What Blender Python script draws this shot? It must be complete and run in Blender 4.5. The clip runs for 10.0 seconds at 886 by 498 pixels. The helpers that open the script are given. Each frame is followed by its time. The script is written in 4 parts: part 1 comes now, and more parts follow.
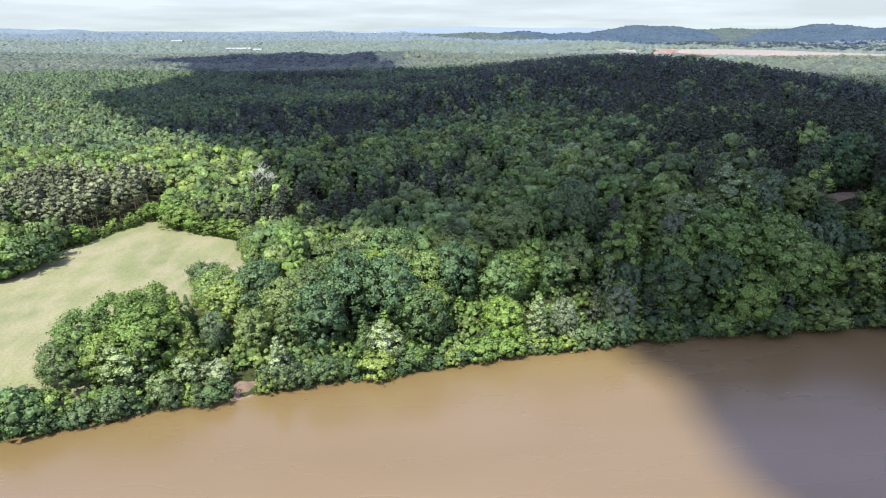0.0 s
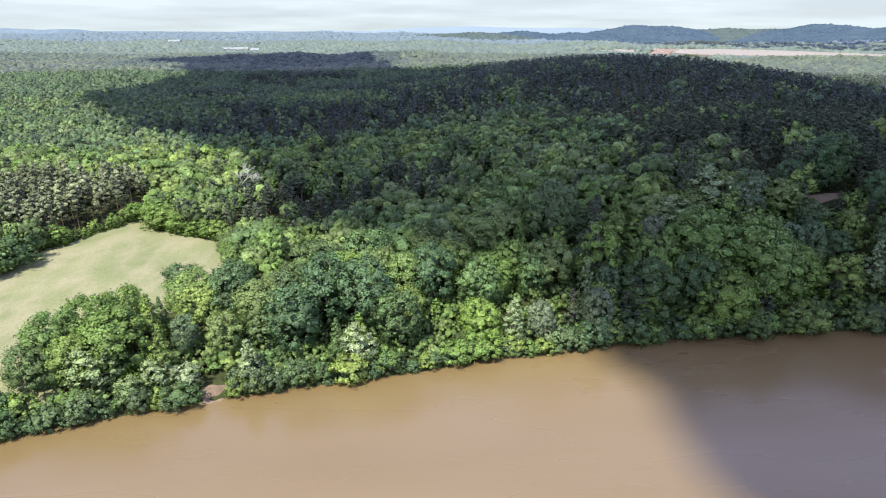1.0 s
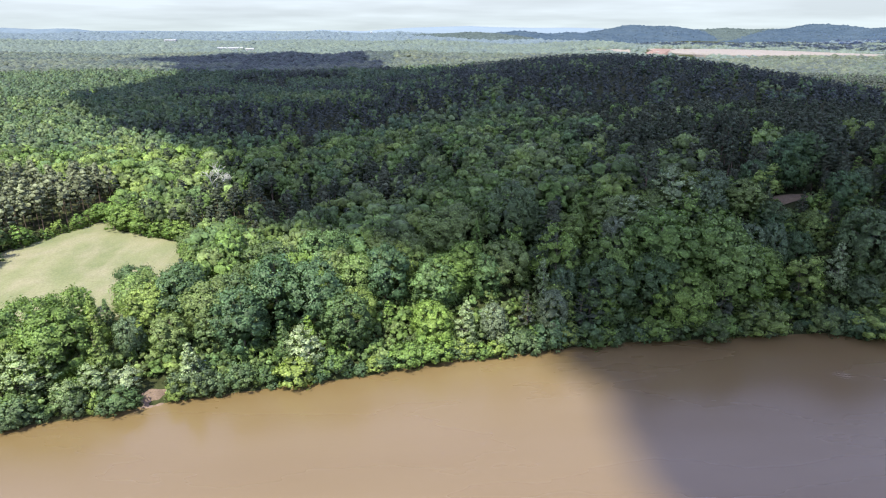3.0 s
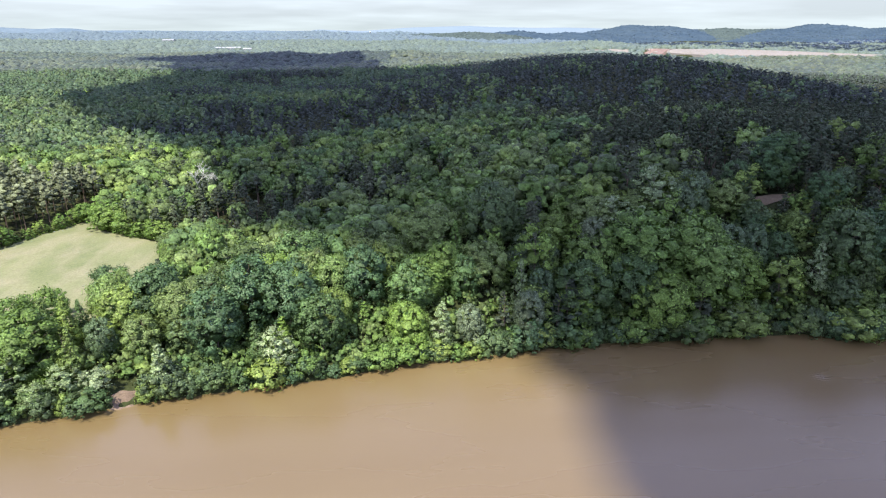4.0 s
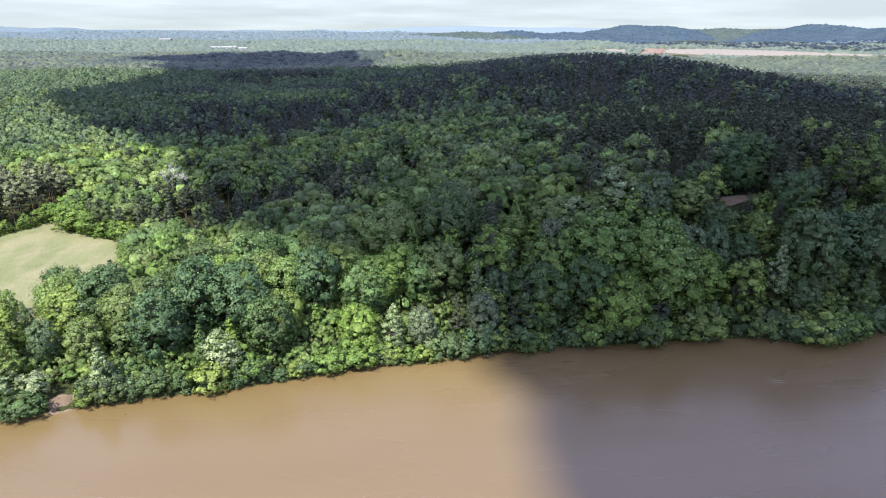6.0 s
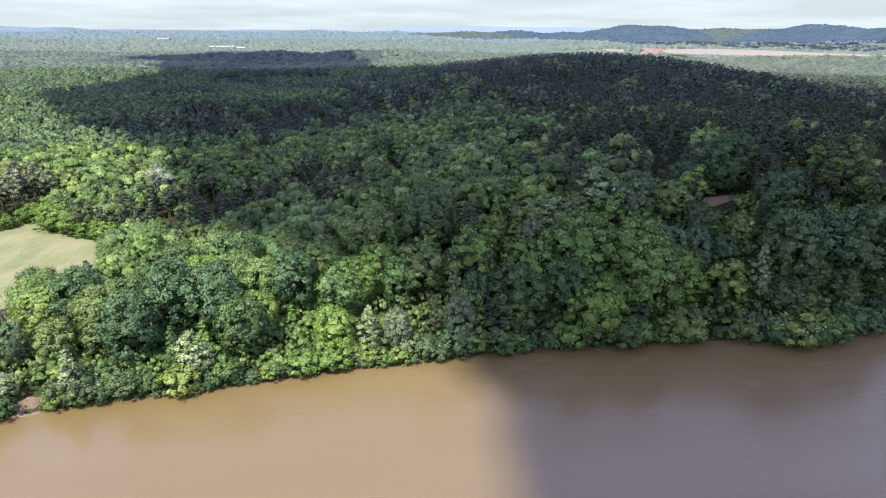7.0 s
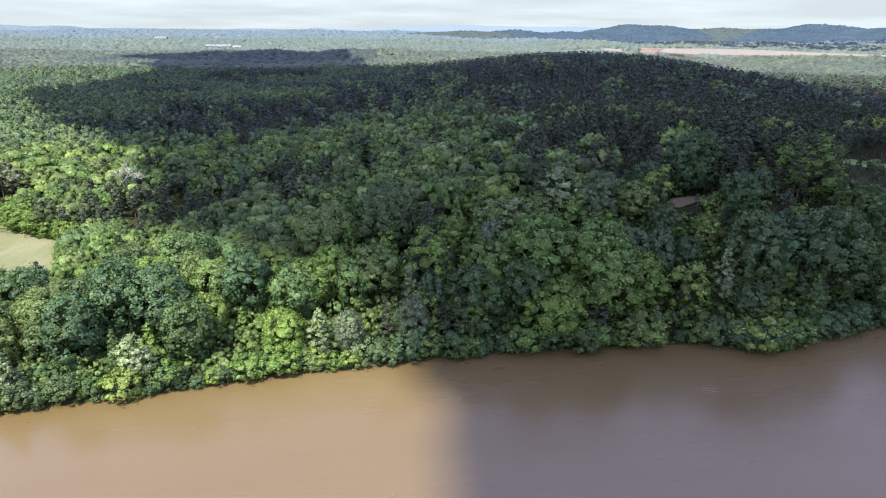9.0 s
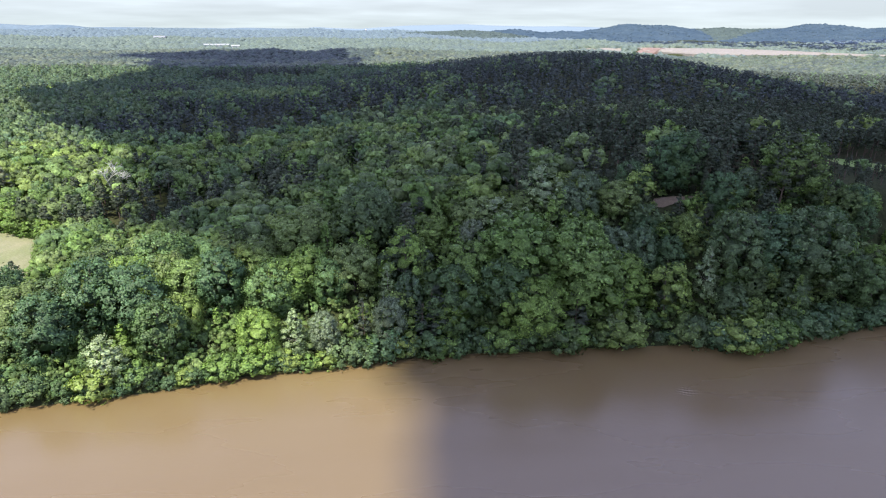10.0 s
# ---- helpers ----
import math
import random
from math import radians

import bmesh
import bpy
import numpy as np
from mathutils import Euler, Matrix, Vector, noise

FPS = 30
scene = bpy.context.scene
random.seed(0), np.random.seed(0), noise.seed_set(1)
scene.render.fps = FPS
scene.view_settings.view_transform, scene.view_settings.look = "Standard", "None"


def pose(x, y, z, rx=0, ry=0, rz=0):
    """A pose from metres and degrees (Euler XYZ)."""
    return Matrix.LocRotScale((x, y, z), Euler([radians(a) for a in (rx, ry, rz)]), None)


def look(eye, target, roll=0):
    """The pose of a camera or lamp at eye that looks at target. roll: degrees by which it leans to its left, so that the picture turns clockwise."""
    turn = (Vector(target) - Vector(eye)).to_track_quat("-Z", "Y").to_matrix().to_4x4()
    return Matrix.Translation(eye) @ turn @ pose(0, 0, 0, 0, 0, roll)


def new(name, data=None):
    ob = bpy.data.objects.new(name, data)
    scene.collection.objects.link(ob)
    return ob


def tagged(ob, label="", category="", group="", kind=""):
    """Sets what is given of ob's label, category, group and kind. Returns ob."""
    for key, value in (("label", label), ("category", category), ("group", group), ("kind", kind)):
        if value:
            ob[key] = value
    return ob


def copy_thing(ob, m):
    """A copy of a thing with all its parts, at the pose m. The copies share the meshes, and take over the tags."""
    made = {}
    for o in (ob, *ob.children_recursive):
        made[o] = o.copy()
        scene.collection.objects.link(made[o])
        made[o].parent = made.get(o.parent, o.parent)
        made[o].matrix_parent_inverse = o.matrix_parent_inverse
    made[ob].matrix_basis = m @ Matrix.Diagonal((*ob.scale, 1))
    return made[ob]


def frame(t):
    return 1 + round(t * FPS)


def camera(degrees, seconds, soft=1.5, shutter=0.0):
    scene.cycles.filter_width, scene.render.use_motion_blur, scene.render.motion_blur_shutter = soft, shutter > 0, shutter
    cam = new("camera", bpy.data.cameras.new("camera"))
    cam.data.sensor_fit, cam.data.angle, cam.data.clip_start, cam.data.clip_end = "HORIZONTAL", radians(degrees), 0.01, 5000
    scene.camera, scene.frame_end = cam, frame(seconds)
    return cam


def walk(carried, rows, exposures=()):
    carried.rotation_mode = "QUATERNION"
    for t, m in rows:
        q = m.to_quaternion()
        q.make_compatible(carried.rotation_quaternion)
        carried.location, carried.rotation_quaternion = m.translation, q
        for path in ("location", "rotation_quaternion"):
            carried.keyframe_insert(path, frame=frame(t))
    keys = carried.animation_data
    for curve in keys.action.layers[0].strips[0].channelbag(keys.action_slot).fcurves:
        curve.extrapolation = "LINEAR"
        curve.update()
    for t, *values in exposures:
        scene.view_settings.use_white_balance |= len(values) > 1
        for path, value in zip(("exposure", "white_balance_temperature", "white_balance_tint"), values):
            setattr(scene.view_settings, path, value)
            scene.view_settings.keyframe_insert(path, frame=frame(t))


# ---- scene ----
cam = camera(70.0, 10.0, 1.15)
PATH = [
    (0, (0.403, -1.728, 87.185), (4.632, 92.700, 54.463), -0.12),
    (0.5, (3.866, -0.827, 87.129), (8.126, 93.592, 54.400), -0.11),
    (1, (7.321, -0.091, 87.056), (11.609, 94.320, 54.322), -0.10),
    (1.5, (10.768, 0.519, 86.971), (15.080, 94.923, 54.231), -0.09),
    (2, (14.206, 1.042, 86.875), (18.540, 95.439, 54.131), -0.08),
    (2.5, (17.633, 1.510, 86.770), (21.986, 95.901, 54.023), -0.07),
    (4, (27.847, 2.848, 86.421), (32.235, 97.226, 53.662), -0.03),
    (4.5, (31.226, 3.339, 86.297), (35.619, 97.714, 53.533), -0.01),
    (5, (34.591, 3.876, 86.170), (38.986, 98.247, 53.399), 0.00),
    (5.5, (37.941, 4.465, 86.039), (42.335, 98.833, 53.261), 0.02),
    (7, (47.902, 6.560, 85.623), (52.270, 100.917, 52.810), 0.08),
    (7.5, (51.191, 7.349, 85.473), (55.543, 101.702, 52.643), 0.10),
    (8, (54.464, 8.164, 85.314), (58.796, 102.513, 52.464), 0.13),
    (8.5, (57.720, 8.986, 85.144), (62.028, 103.331, 52.271), 0.15),
    (9, (60.960, 9.793, 84.961), (65.241, 104.134, 52.061), 0.18),
    (9.5, (64.184, 10.560, 84.761), (68.433, 104.894, 51.831), 0.20),
    (10, (67.391, 11.254, 84.542), (71.605, 105.582, 51.576), 0.23),
]
walk(cam, [(t, look(eye, target, roll)) for t, eye, target, roll in PATH], [(0.0, 0.75)])


# ---- the light: sun, sky, and the cumulus that shades the wood ----
SUN_EL, SUN_H = radians(57.0), Vector((-0.58, -0.81, 0)).normalized()
TO_SUN = Vector((SUN_H.x * math.cos(SUN_EL), SUN_H.y * math.cos(SUN_EL), math.sin(SUN_EL)))
sun_data = bpy.data.lights.new("sun", "SUN")
sun_data.energy, sun_data.angle, sun_data.color = 5.0, radians(0.55), (1.0, 0.932, 0.775)
sun = new("sun", sun_data)
sun.matrix_world = look(tuple(TO_SUN * 400), (0, 0, 0))

world = bpy.data.worlds.new("sky")
scene.world = world
world.use_nodes = True
wn, wl = world.node_tree.nodes, world.node_tree.links
wn.clear()
w_out, w_bg, w_sky = wn.new("ShaderNodeOutputWorld"), wn.new("ShaderNodeBackground"), wn.new("ShaderNodeTexSky")
w_sky.sky_type, w_sky.sun_disc = "NISHITA", False
w_sky.sun_elevation, w_sky.sun_rotation = SUN_EL, math.atan2(SUN_H.x, SUN_H.y)
w_sky.air_density, w_sky.dust_density = 1.0, 1.5
SKY_STRENGTH, CLOUD_WHITE = 0.10, 5.3
w_bg.inputs["Strength"].default_value = SKY_STRENGTH
w_co, w_sep = wn.new("ShaderNodeTexCoord"), wn.new("ShaderNodeSeparateXYZ")
wl.new(w_co.outputs["Generated"], w_sep.inputs[0])


def w_math(op, a, b):
    n = wn.new("ShaderNodeMath")
    n.operation = op
    for i, v in enumerate((a, b)):
        if isinstance(v, (int, float)):
            n.inputs[i].default_value = v
        else:
            wl.new(v, n.inputs[i])
    return n.outputs[0]


up = w_math("ADD", w_math("MAXIMUM", w_sep.outputs["Z"], 0.0), 0.07)
w_xy = wn.new("ShaderNodeCombineXYZ")
wl.new(w_math("DIVIDE", w_sep.outputs["X"], up), w_xy.inputs[0])
wl.new(w_math("DIVIDE", w_sep.outputs["Y"], up), w_xy.inputs[1])
w_noise = wn.new("ShaderNodeTexNoise")
w_noise.inputs["Scale"].default_value, w_noise.inputs["Detail"].default_value = 0.42, 6.0
wl.new(w_xy.outputs[0], w_noise.inputs["Vector"])
w_ramp = wn.new("ShaderNodeValToRGB")
w_ramp.color_ramp.elements[0].position, w_ramp.color_ramp.elements[1].position = 0.36, 0.60
w_ramp.color_ramp.elements[0].color, w_ramp.color_ramp.elements[1].color = (0.45, 0.45, 0.45, 1), (1, 1, 1, 1)
wl.new(w_noise.outputs["Fac"], w_ramp.inputs[0])
w_mix = wn.new("ShaderNodeMix")
w_mix.data_type = "RGBA"
w_over = w_math("MULTIPLY", w_ramp.outputs[0], w_math("SUBTRACT", 1.0, w_math("MULTIPLY", w_math("MAXIMUM", w_sep.outputs["Z"], 0.0), 0.6)))
w_low = w_math("SUBTRACT", 1.0, w_math("MULTIPLY", w_math("MAXIMUM", w_sep.outputs["Z"], 0.0), 3.0))
wl.new(w_math("MAXIMUM", w_over, w_low), w_mix.inputs["Factor"])
w_soft = w_math("ADD", 0.72, w_math("MULTIPLY", w_ramp.outputs[0], 0.32))
w_white = wn.new("ShaderNodeCombineXYZ")
for k, (tone, over) in enumerate(((0.878, 1.6), (0.998, 1.3), (1.035, 3.3))):
    lift_up = w_math("ADD", 1.0, w_math("MULTIPLY", w_math("MAXIMUM", w_sep.outputs["Z"], 0.0), over))
    wl.new(w_math("MULTIPLY", w_math("MULTIPLY", w_soft, lift_up), CLOUD_WHITE * tone), w_white.inputs[k])
wl.new(w_white.outputs[0], w_mix.inputs["B"])
wl.new(w_sky.outputs[0], w_mix.inputs["A"])
wl.new(w_mix.outputs["Result"], w_bg.inputs[0])
wl.new(w_bg.outputs[0], w_out.inputs[0])

# ---- materials ----


class Nodes:
    """A short way to write node materials."""

    def __init__(self, name):
        self.mat = bpy.data.materials.new(name)
        self.mat.use_nodes = True
        self.tree = self.mat.node_tree
        self.tree.nodes.clear()
        self.out = self.tree.nodes.new("ShaderNodeOutputMaterial")

    def link(self, value, socket):
        if isinstance(value, bpy.types.NodeSocket):
            self.tree.links.new(value, socket)
        elif value is not None:
            socket.default_value = value

    def node(self, kind, **ins):
        n = self.tree.nodes.new(kind)
        for key, value in ins.items():
            self.link(value, n.inputs[key.replace("_", " ")])
        return n

    def math(self, op, a, b=None):
        n = self.tree.nodes.new("ShaderNodeMath")
        n.operation = op
        self.link(a, n.inputs[0])
        self.link(b, n.inputs[1])
        return n.outputs[0]

    def mix(self, f, a, b, blend="MIX"):
        n = self.tree.nodes.new("ShaderNodeMix")
        n.data_type, n.blend_type = "RGBA", blend
        self.link(f, n.inputs["Factor"]), self.link(a, n.inputs["A"]), self.link(b, n.inputs["B"])
        return n.outputs["Result"]

    def ramp(self, f, *stops):
        n = self.tree.nodes.new("ShaderNodeValToRGB")
        e = n.color_ramp.elements
        while len(e) < len(stops):
            e.new(0.5)
        for el, (at, c) in zip(e, stops):
            el.position, el.color = at, (*(c if isinstance(c, tuple) else (c, c, c)), 1)
        self.link(f, n.inputs[0])
        return n.outputs[0]

    def place(self):
        return self.tree.nodes.new("ShaderNodeNewGeometry").outputs["Position"]

    def noise(self, scale, detail=4.0, stretch=None, rough=0.5):
        at = self.place()
        if stretch:
            m = self.node("ShaderNodeMapping", Vector=at, Scale=stretch)
            at = m.outputs[0]
        n = self.node("ShaderNodeTexNoise", Vector=at, Scale=scale, Detail=detail, Roughness=rough)
        return n.outputs["Fac"]

    def bump(self, height, strength, distance):
        return self.node("ShaderNodeBump", Height=height, Strength=strength, Distance=distance).outputs[0]

    def surface(self, color, rough=0.8, normal=None, spec=0.3, **more):
        n = self.node("ShaderNodeBsdfPrincipled", Base_Color=color, Roughness=rough, Normal=normal)
        n.inputs["Specular IOR Level"].default_value = spec
        for key, value in more.items():
            self.link(value, n.inputs[key.replace("_", " ")])
        return n.outputs[0]

    def done(self, shader):
        self.tree.links.new(shader, self.out.inputs[0])
        return self.mat


def foliage(name, *tones, stuff=False, through_light=0.24, gloss=0.25, spread=0.9):
    """Leaves: a tone for each tree, small changes from clump to clump, light that passes through."""
    m = Nodes(name)
    geo = m.tree.nodes.new("ShaderNodeNewGeometry")
    if stuff:
        a = m.tree.nodes.new("ShaderNodeAttribute")
        a.attribute_name = "tint"
        pick = a.outputs["Fac"]
    else:
        pick = m.tree.nodes.new("ShaderNodeObjectInfo").outputs["Random"]
    n = len(tones)
    tone = m.ramp(pick, *[(i / (n - 1) if n > 1 else 0, c) for i, c in enumerate(tones)])
    leaf = m.ramp(geo.outputs["Random Per Island"], (0.0, 1 - 0.38 * spread), (0.5, 1.0), (1.0, 1 + 0.5 * spread))
    c = m.mix(1.0, tone, leaf, "MULTIPLY")
    c = m.mix(1.0, c, m.ramp(m.noise(0.35, 3), (0.3, 0.66), (0.7, 1.32)), "MULTIPLY")
    sprig = m.noise(0.8 if stuff else 2.2, 5, rough=0.7)
    c = m.mix(1.0, c, m.ramp(sprig, (0.38, 1 - 0.42 * spread), (0.62, 1 + 0.48 * spread)), "MULTIPLY")
    s = m.surface(c, 0.55, m.bump(m.noise(0.9, 5, rough=0.65), 1.0, 0.8 * spread) if stuff else None, spec=gloss)
    t = m.node("ShaderNodeBsdfTranslucent", Color=m.mix(1.0, c, (1.15, 1.25, 0.6, 1), "MULTIPLY"))
    x = m.node("ShaderNodeMixShader", Fac=through_light)
    m.tree.links.new(s, x.inputs[1]), m.tree.links.new(t.outputs[0], x.inputs[2])
    return m.done(x.outputs[0])


OAK = ((0.103, 0.171, 0.048), (0.171, 0.266, 0.063), (0.128, 0.210, 0.057), (0.205, 0.280, 0.075), (0.111, 0.194, 0.075), (0.086, 0.128, 0.048), (0.184, 0.255, 0.092), (0.137, 0.229, 0.061), (0.096, 0.159, 0.052), (0.178, 0.253, 0.066), (0.086, 0.134, 0.055))
PALE = ((0.250, 0.330, 0.180), (0.205, 0.280, 0.130), (0.290, 0.360, 0.215))
YOUNG = ((0.168, 0.262, 0.064), (0.142, 0.240, 0.062), (0.196, 0.276, 0.074))
# the fifth pine tone is a sunlit copy, painted on the stand beside the field
PINE = ((0.054, 0.074, 0.048), (0.068, 0.088, 0.056), (0.058, 0.082, 0.050), (0.080, 0.100, 0.064), (0.170, 0.198, 0.118))
leaf_oak, leaf_oak_s = foliage("oak_leaves", *OAK), foliage("oak_leaves_wood", *OAK, stuff=True)
# oak tones greyed and blued: painted haze for the two distant belts
leaf_oak_hazy = foliage("oak_leaves_hazy_wood", *[(r * 0.78 + 0.016, g * 0.78 + 0.020, b * 0.8 + 0.036) for r, g, b in OAK], stuff=True, gloss=0.15, spread=0.6)
leaf_oak_hazier = foliage("oak_leaves_hazier_wood", *[(r * 0.46 + 0.040, g * 0.45 + 0.062, b * 0.5 + 0.056) for r, g, b in OAK], stuff=True, gloss=0.1, spread=0.5)
# dark crowns: variety in the wood, plus shade put into the right bank's leaf colour
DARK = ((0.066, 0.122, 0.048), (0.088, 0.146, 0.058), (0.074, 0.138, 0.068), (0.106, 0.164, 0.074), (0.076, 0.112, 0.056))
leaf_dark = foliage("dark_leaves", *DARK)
leaf_pale = foliage("pale_leaves", *PALE, gloss=0.3)
leaf_young, leaf_young_s = foliage("young_leaves", *YOUNG), foliage("young_leaves_wood", *YOUNG, stuff=True)
leaf_pine, leaf_pine_s = foliage("pine_needles", *PINE[:4], through_light=0.12), foliage("pine_needles_wood", *PINE, stuff=True, through_light=0.12, gloss=0.1)
# pine tones with a blue cast of haze mixed in, for distant crowns
PINE_HAZE = ((0.054, 0.070, 0.064), (0.066, 0.082, 0.072), (0.058, 0.076, 0.068), (0.076, 0.092, 0.074))
leaf_pine_hazy = foliage("hazy_pine_needles", *PINE_HAZE, stuff=True, through_light=0.05, gloss=0.1, spread=0.65)
leaf_blue = foliage("blue_green_leaves", (0.122, 0.178, 0.098), (0.088, 0.146, 0.072), (0.160, 0.206, 0.128), gloss=0.3)
# far canopy: haze painted into the leaves, greyer and bluer band by band
leaf_far_haze = foliage("hazy_far_leaves", (0.046, 0.062, 0.060), (0.064, 0.090, 0.078), (0.092, 0.124, 0.084), (0.076, 0.100, 0.078), (0.108, 0.132, 0.086), (0.068, 0.090, 0.078), stuff=True, through_light=0.1, spread=0.5)
leaf_plain_haze = foliage("hazy_plain_woods", (0.086, 0.120, 0.108), (0.120, 0.158, 0.122), (0.096, 0.132, 0.122), stuff=True, through_light=0.05, spread=0.3)
leaf_haze = foliage("hazy_horizon_woods", (0.098, 0.140, 0.160), (0.112, 0.156, 0.172), (0.104, 0.146, 0.168), stuff=True, through_light=0.0, spread=0.15)


def bark(name, dark, light):
    m = Nodes(name)
    n = m.noise(3.0, 6, (1, 1, 0.25))
    return m.done(m.surface(m.ramp(n, (0.3, dark), (0.7, light)), 0.9, m.bump(n, 0.6, 0.05)))


bark_grey, bark_pine, bark_pale = bark("grey_bark", (0.06, 0.05, 0.04), (0.16, 0.14, 0.115)), bark("pine_bark", (0.07, 0.05, 0.038), (0.2, 0.16, 0.125)), bark("pale_bark", (0.2, 0.19, 0.17), (0.42, 0.4, 0.37))


bark_dead = bark("weathered_dead_wood", (0.36, 0.37, 0.33), (0.55, 0.56, 0.50))


def ground_material():
    m = Nodes("forest_floor")
    big, fine = m.noise(0.02, 5), m.noise(0.8, 6)
    c = m.ramp(big, (0.3, (0.028, 0.036, 0.016)), (0.55, (0.045, 0.055, 0.022)), (0.75, (0.06, 0.05, 0.028)))
    c = m.mix(1.0, c, m.ramp(fine, (0.3, 0.6), (0.7, 1.3)), "MULTIPLY")
    return m.done(m.surface(c, 0.95, m.bump(fine, 0.8, 0.4), 0.1))


def grass_material(name, a, b, dry):
    m = Nodes(name)
    patch, streak, fine = m.noise(0.045, 5), m.noise(0.11, 6, (1.3, 0.6, 1)), m.noise(1.6, 8, rough=0.75)
    c = m.ramp(patch, (0.32, a), (0.66, b))
    c = m.mix(m.ramp(streak, (0.42, 0.0), (0.72, 0.8)), c, (*dry, 1))
    c = m.mix(1.0, c, m.ramp(fine, (0.25, 0.68), (0.75, 1.28)), "MULTIPLY")
    return m.done(m.surface(c, 0.95, m.bump(fine, 0.5, 0.08), 0.15))


def soil_material(name, a, b):
    m = Nodes(name)
    n, fine = m.noise(0.25, 6), m.noise(3.0, 8)
    c = m.mix(1.0, m.ramp(n, (0.3, a), (0.7, b)), m.ramp(fine, (0.3, 0.75), (0.7, 1.2)), "MULTIPLY")
    return m.done(m.surface(c, 0.95, m.bump(fine, 0.7, 0.1), 0.15))


def water_material():
    m = Nodes("muddy_water")
    silt = m.noise(0.012, 4, (0.5, 1.6, 1))
    c = m.ramp(silt, (0.3, (0.156, 0.110, 0.047)), (0.7, (0.186, 0.137, 0.067)))
    ripple = m.math("ADD", m.math("MULTIPLY", m.noise(0.9, 3, (0.6, 1.2, 1)), 0.6), m.math("MULTIPLY", m.noise(0.12, 3, (0.5, 1.4, 1)), 0.8))
    rough = m.ramp(m.noise(0.03, 4, (0.4, 1.5, 1)), (0.35, 0.22), (0.7, 0.36))
    s = m.surface(c, rough, m.bump(ripple, 0.12, 0.25), 1.0)
    for n in m.tree.nodes:
        if n.type == "BSDF_PRINCIPLED":
            n.inputs["IOR"].default_value = 1.50
    return m.done(s)


floor_mat = ground_material()
field_mat = grass_material("mown_field", (0.158, 0.182, 0.088), (0.216, 0.228, 0.122), (0.270, 0.255, 0.168))
glade_mat = grass_material("glade_grass", (0.14, 0.24, 0.06), (0.20, 0.29, 0.09), (0.22, 0.26, 0.10))
bank_mat = soil_material("pinkish_bank_soil", (0.15, 0.112, 0.085), (0.22, 0.165, 0.125))
dirt_mat = soil_material("brown_dirt", (0.17, 0.135, 0.09), (0.225, 0.185, 0.125))
far_field_mat = soil_material("tan_field", (0.212, 0.197, 0.176), (0.268, 0.25, 0.226))
red_soil_mat = soil_material("red_clay", (0.205, 0.148, 0.135), (0.245, 0.185, 0.165))
water_mat = water_material()


def paint(name, color, rough=0.6):
    m = Nodes(name)
    n = m.noise(0.4, 5)
    return m.done(m.surface(m.mix(1.0, (*color, 1), m.ramp(n, (0.3, 0.88), (0.7, 1.05)), "MULTIPLY"), rough))


def hill_material(name, a, b, scale, rough=4.0, uneven=1.0):
    m = Nodes(name)
    n, fine = m.noise(scale, 6, (1, 1, 1.6), 0.6), m.noise(scale * 5, 4)
    c = m.mix(1.0, m.ramp(n, (0.35, a), (0.65, b)), m.ramp(fine, (0.35, 1 - 0.28 * uneven), (0.65, 1 + 0.25 * uneven)), "MULTIPLY")
    return m.done(m.surface(c, 1.0, m.bump(fine, 1.0, rough), spec=0.0))


# ---- the lie of the land ----
SHORE_X = [-4500, -400, -140, -93, -67, -45, -38, -14, 10, 20, 31, 43, 57, 77, 96, 127, 146, 153, 169, 176, 191, 209, 300, 600, 4500]
SHORE_Y = [-900, 50, 107.5, 123.5, 132.5, 138.5, 141, 146, 151, 155, 157.8, 158.6, 162.4, 165.4, 166.4, 168.4, 169.4, 165, 164.6, 172.4, 175.4, 178.4, 198, 288, 1100]


def smooth(a, b, x):
    t = np.clip((np.asarray(x, float) - a) / (b - a), 0, 1)
    return t * t * (3 - 2 * t)


def shore(x):
    return np.interp(x, SHORE_X, SHORE_Y)


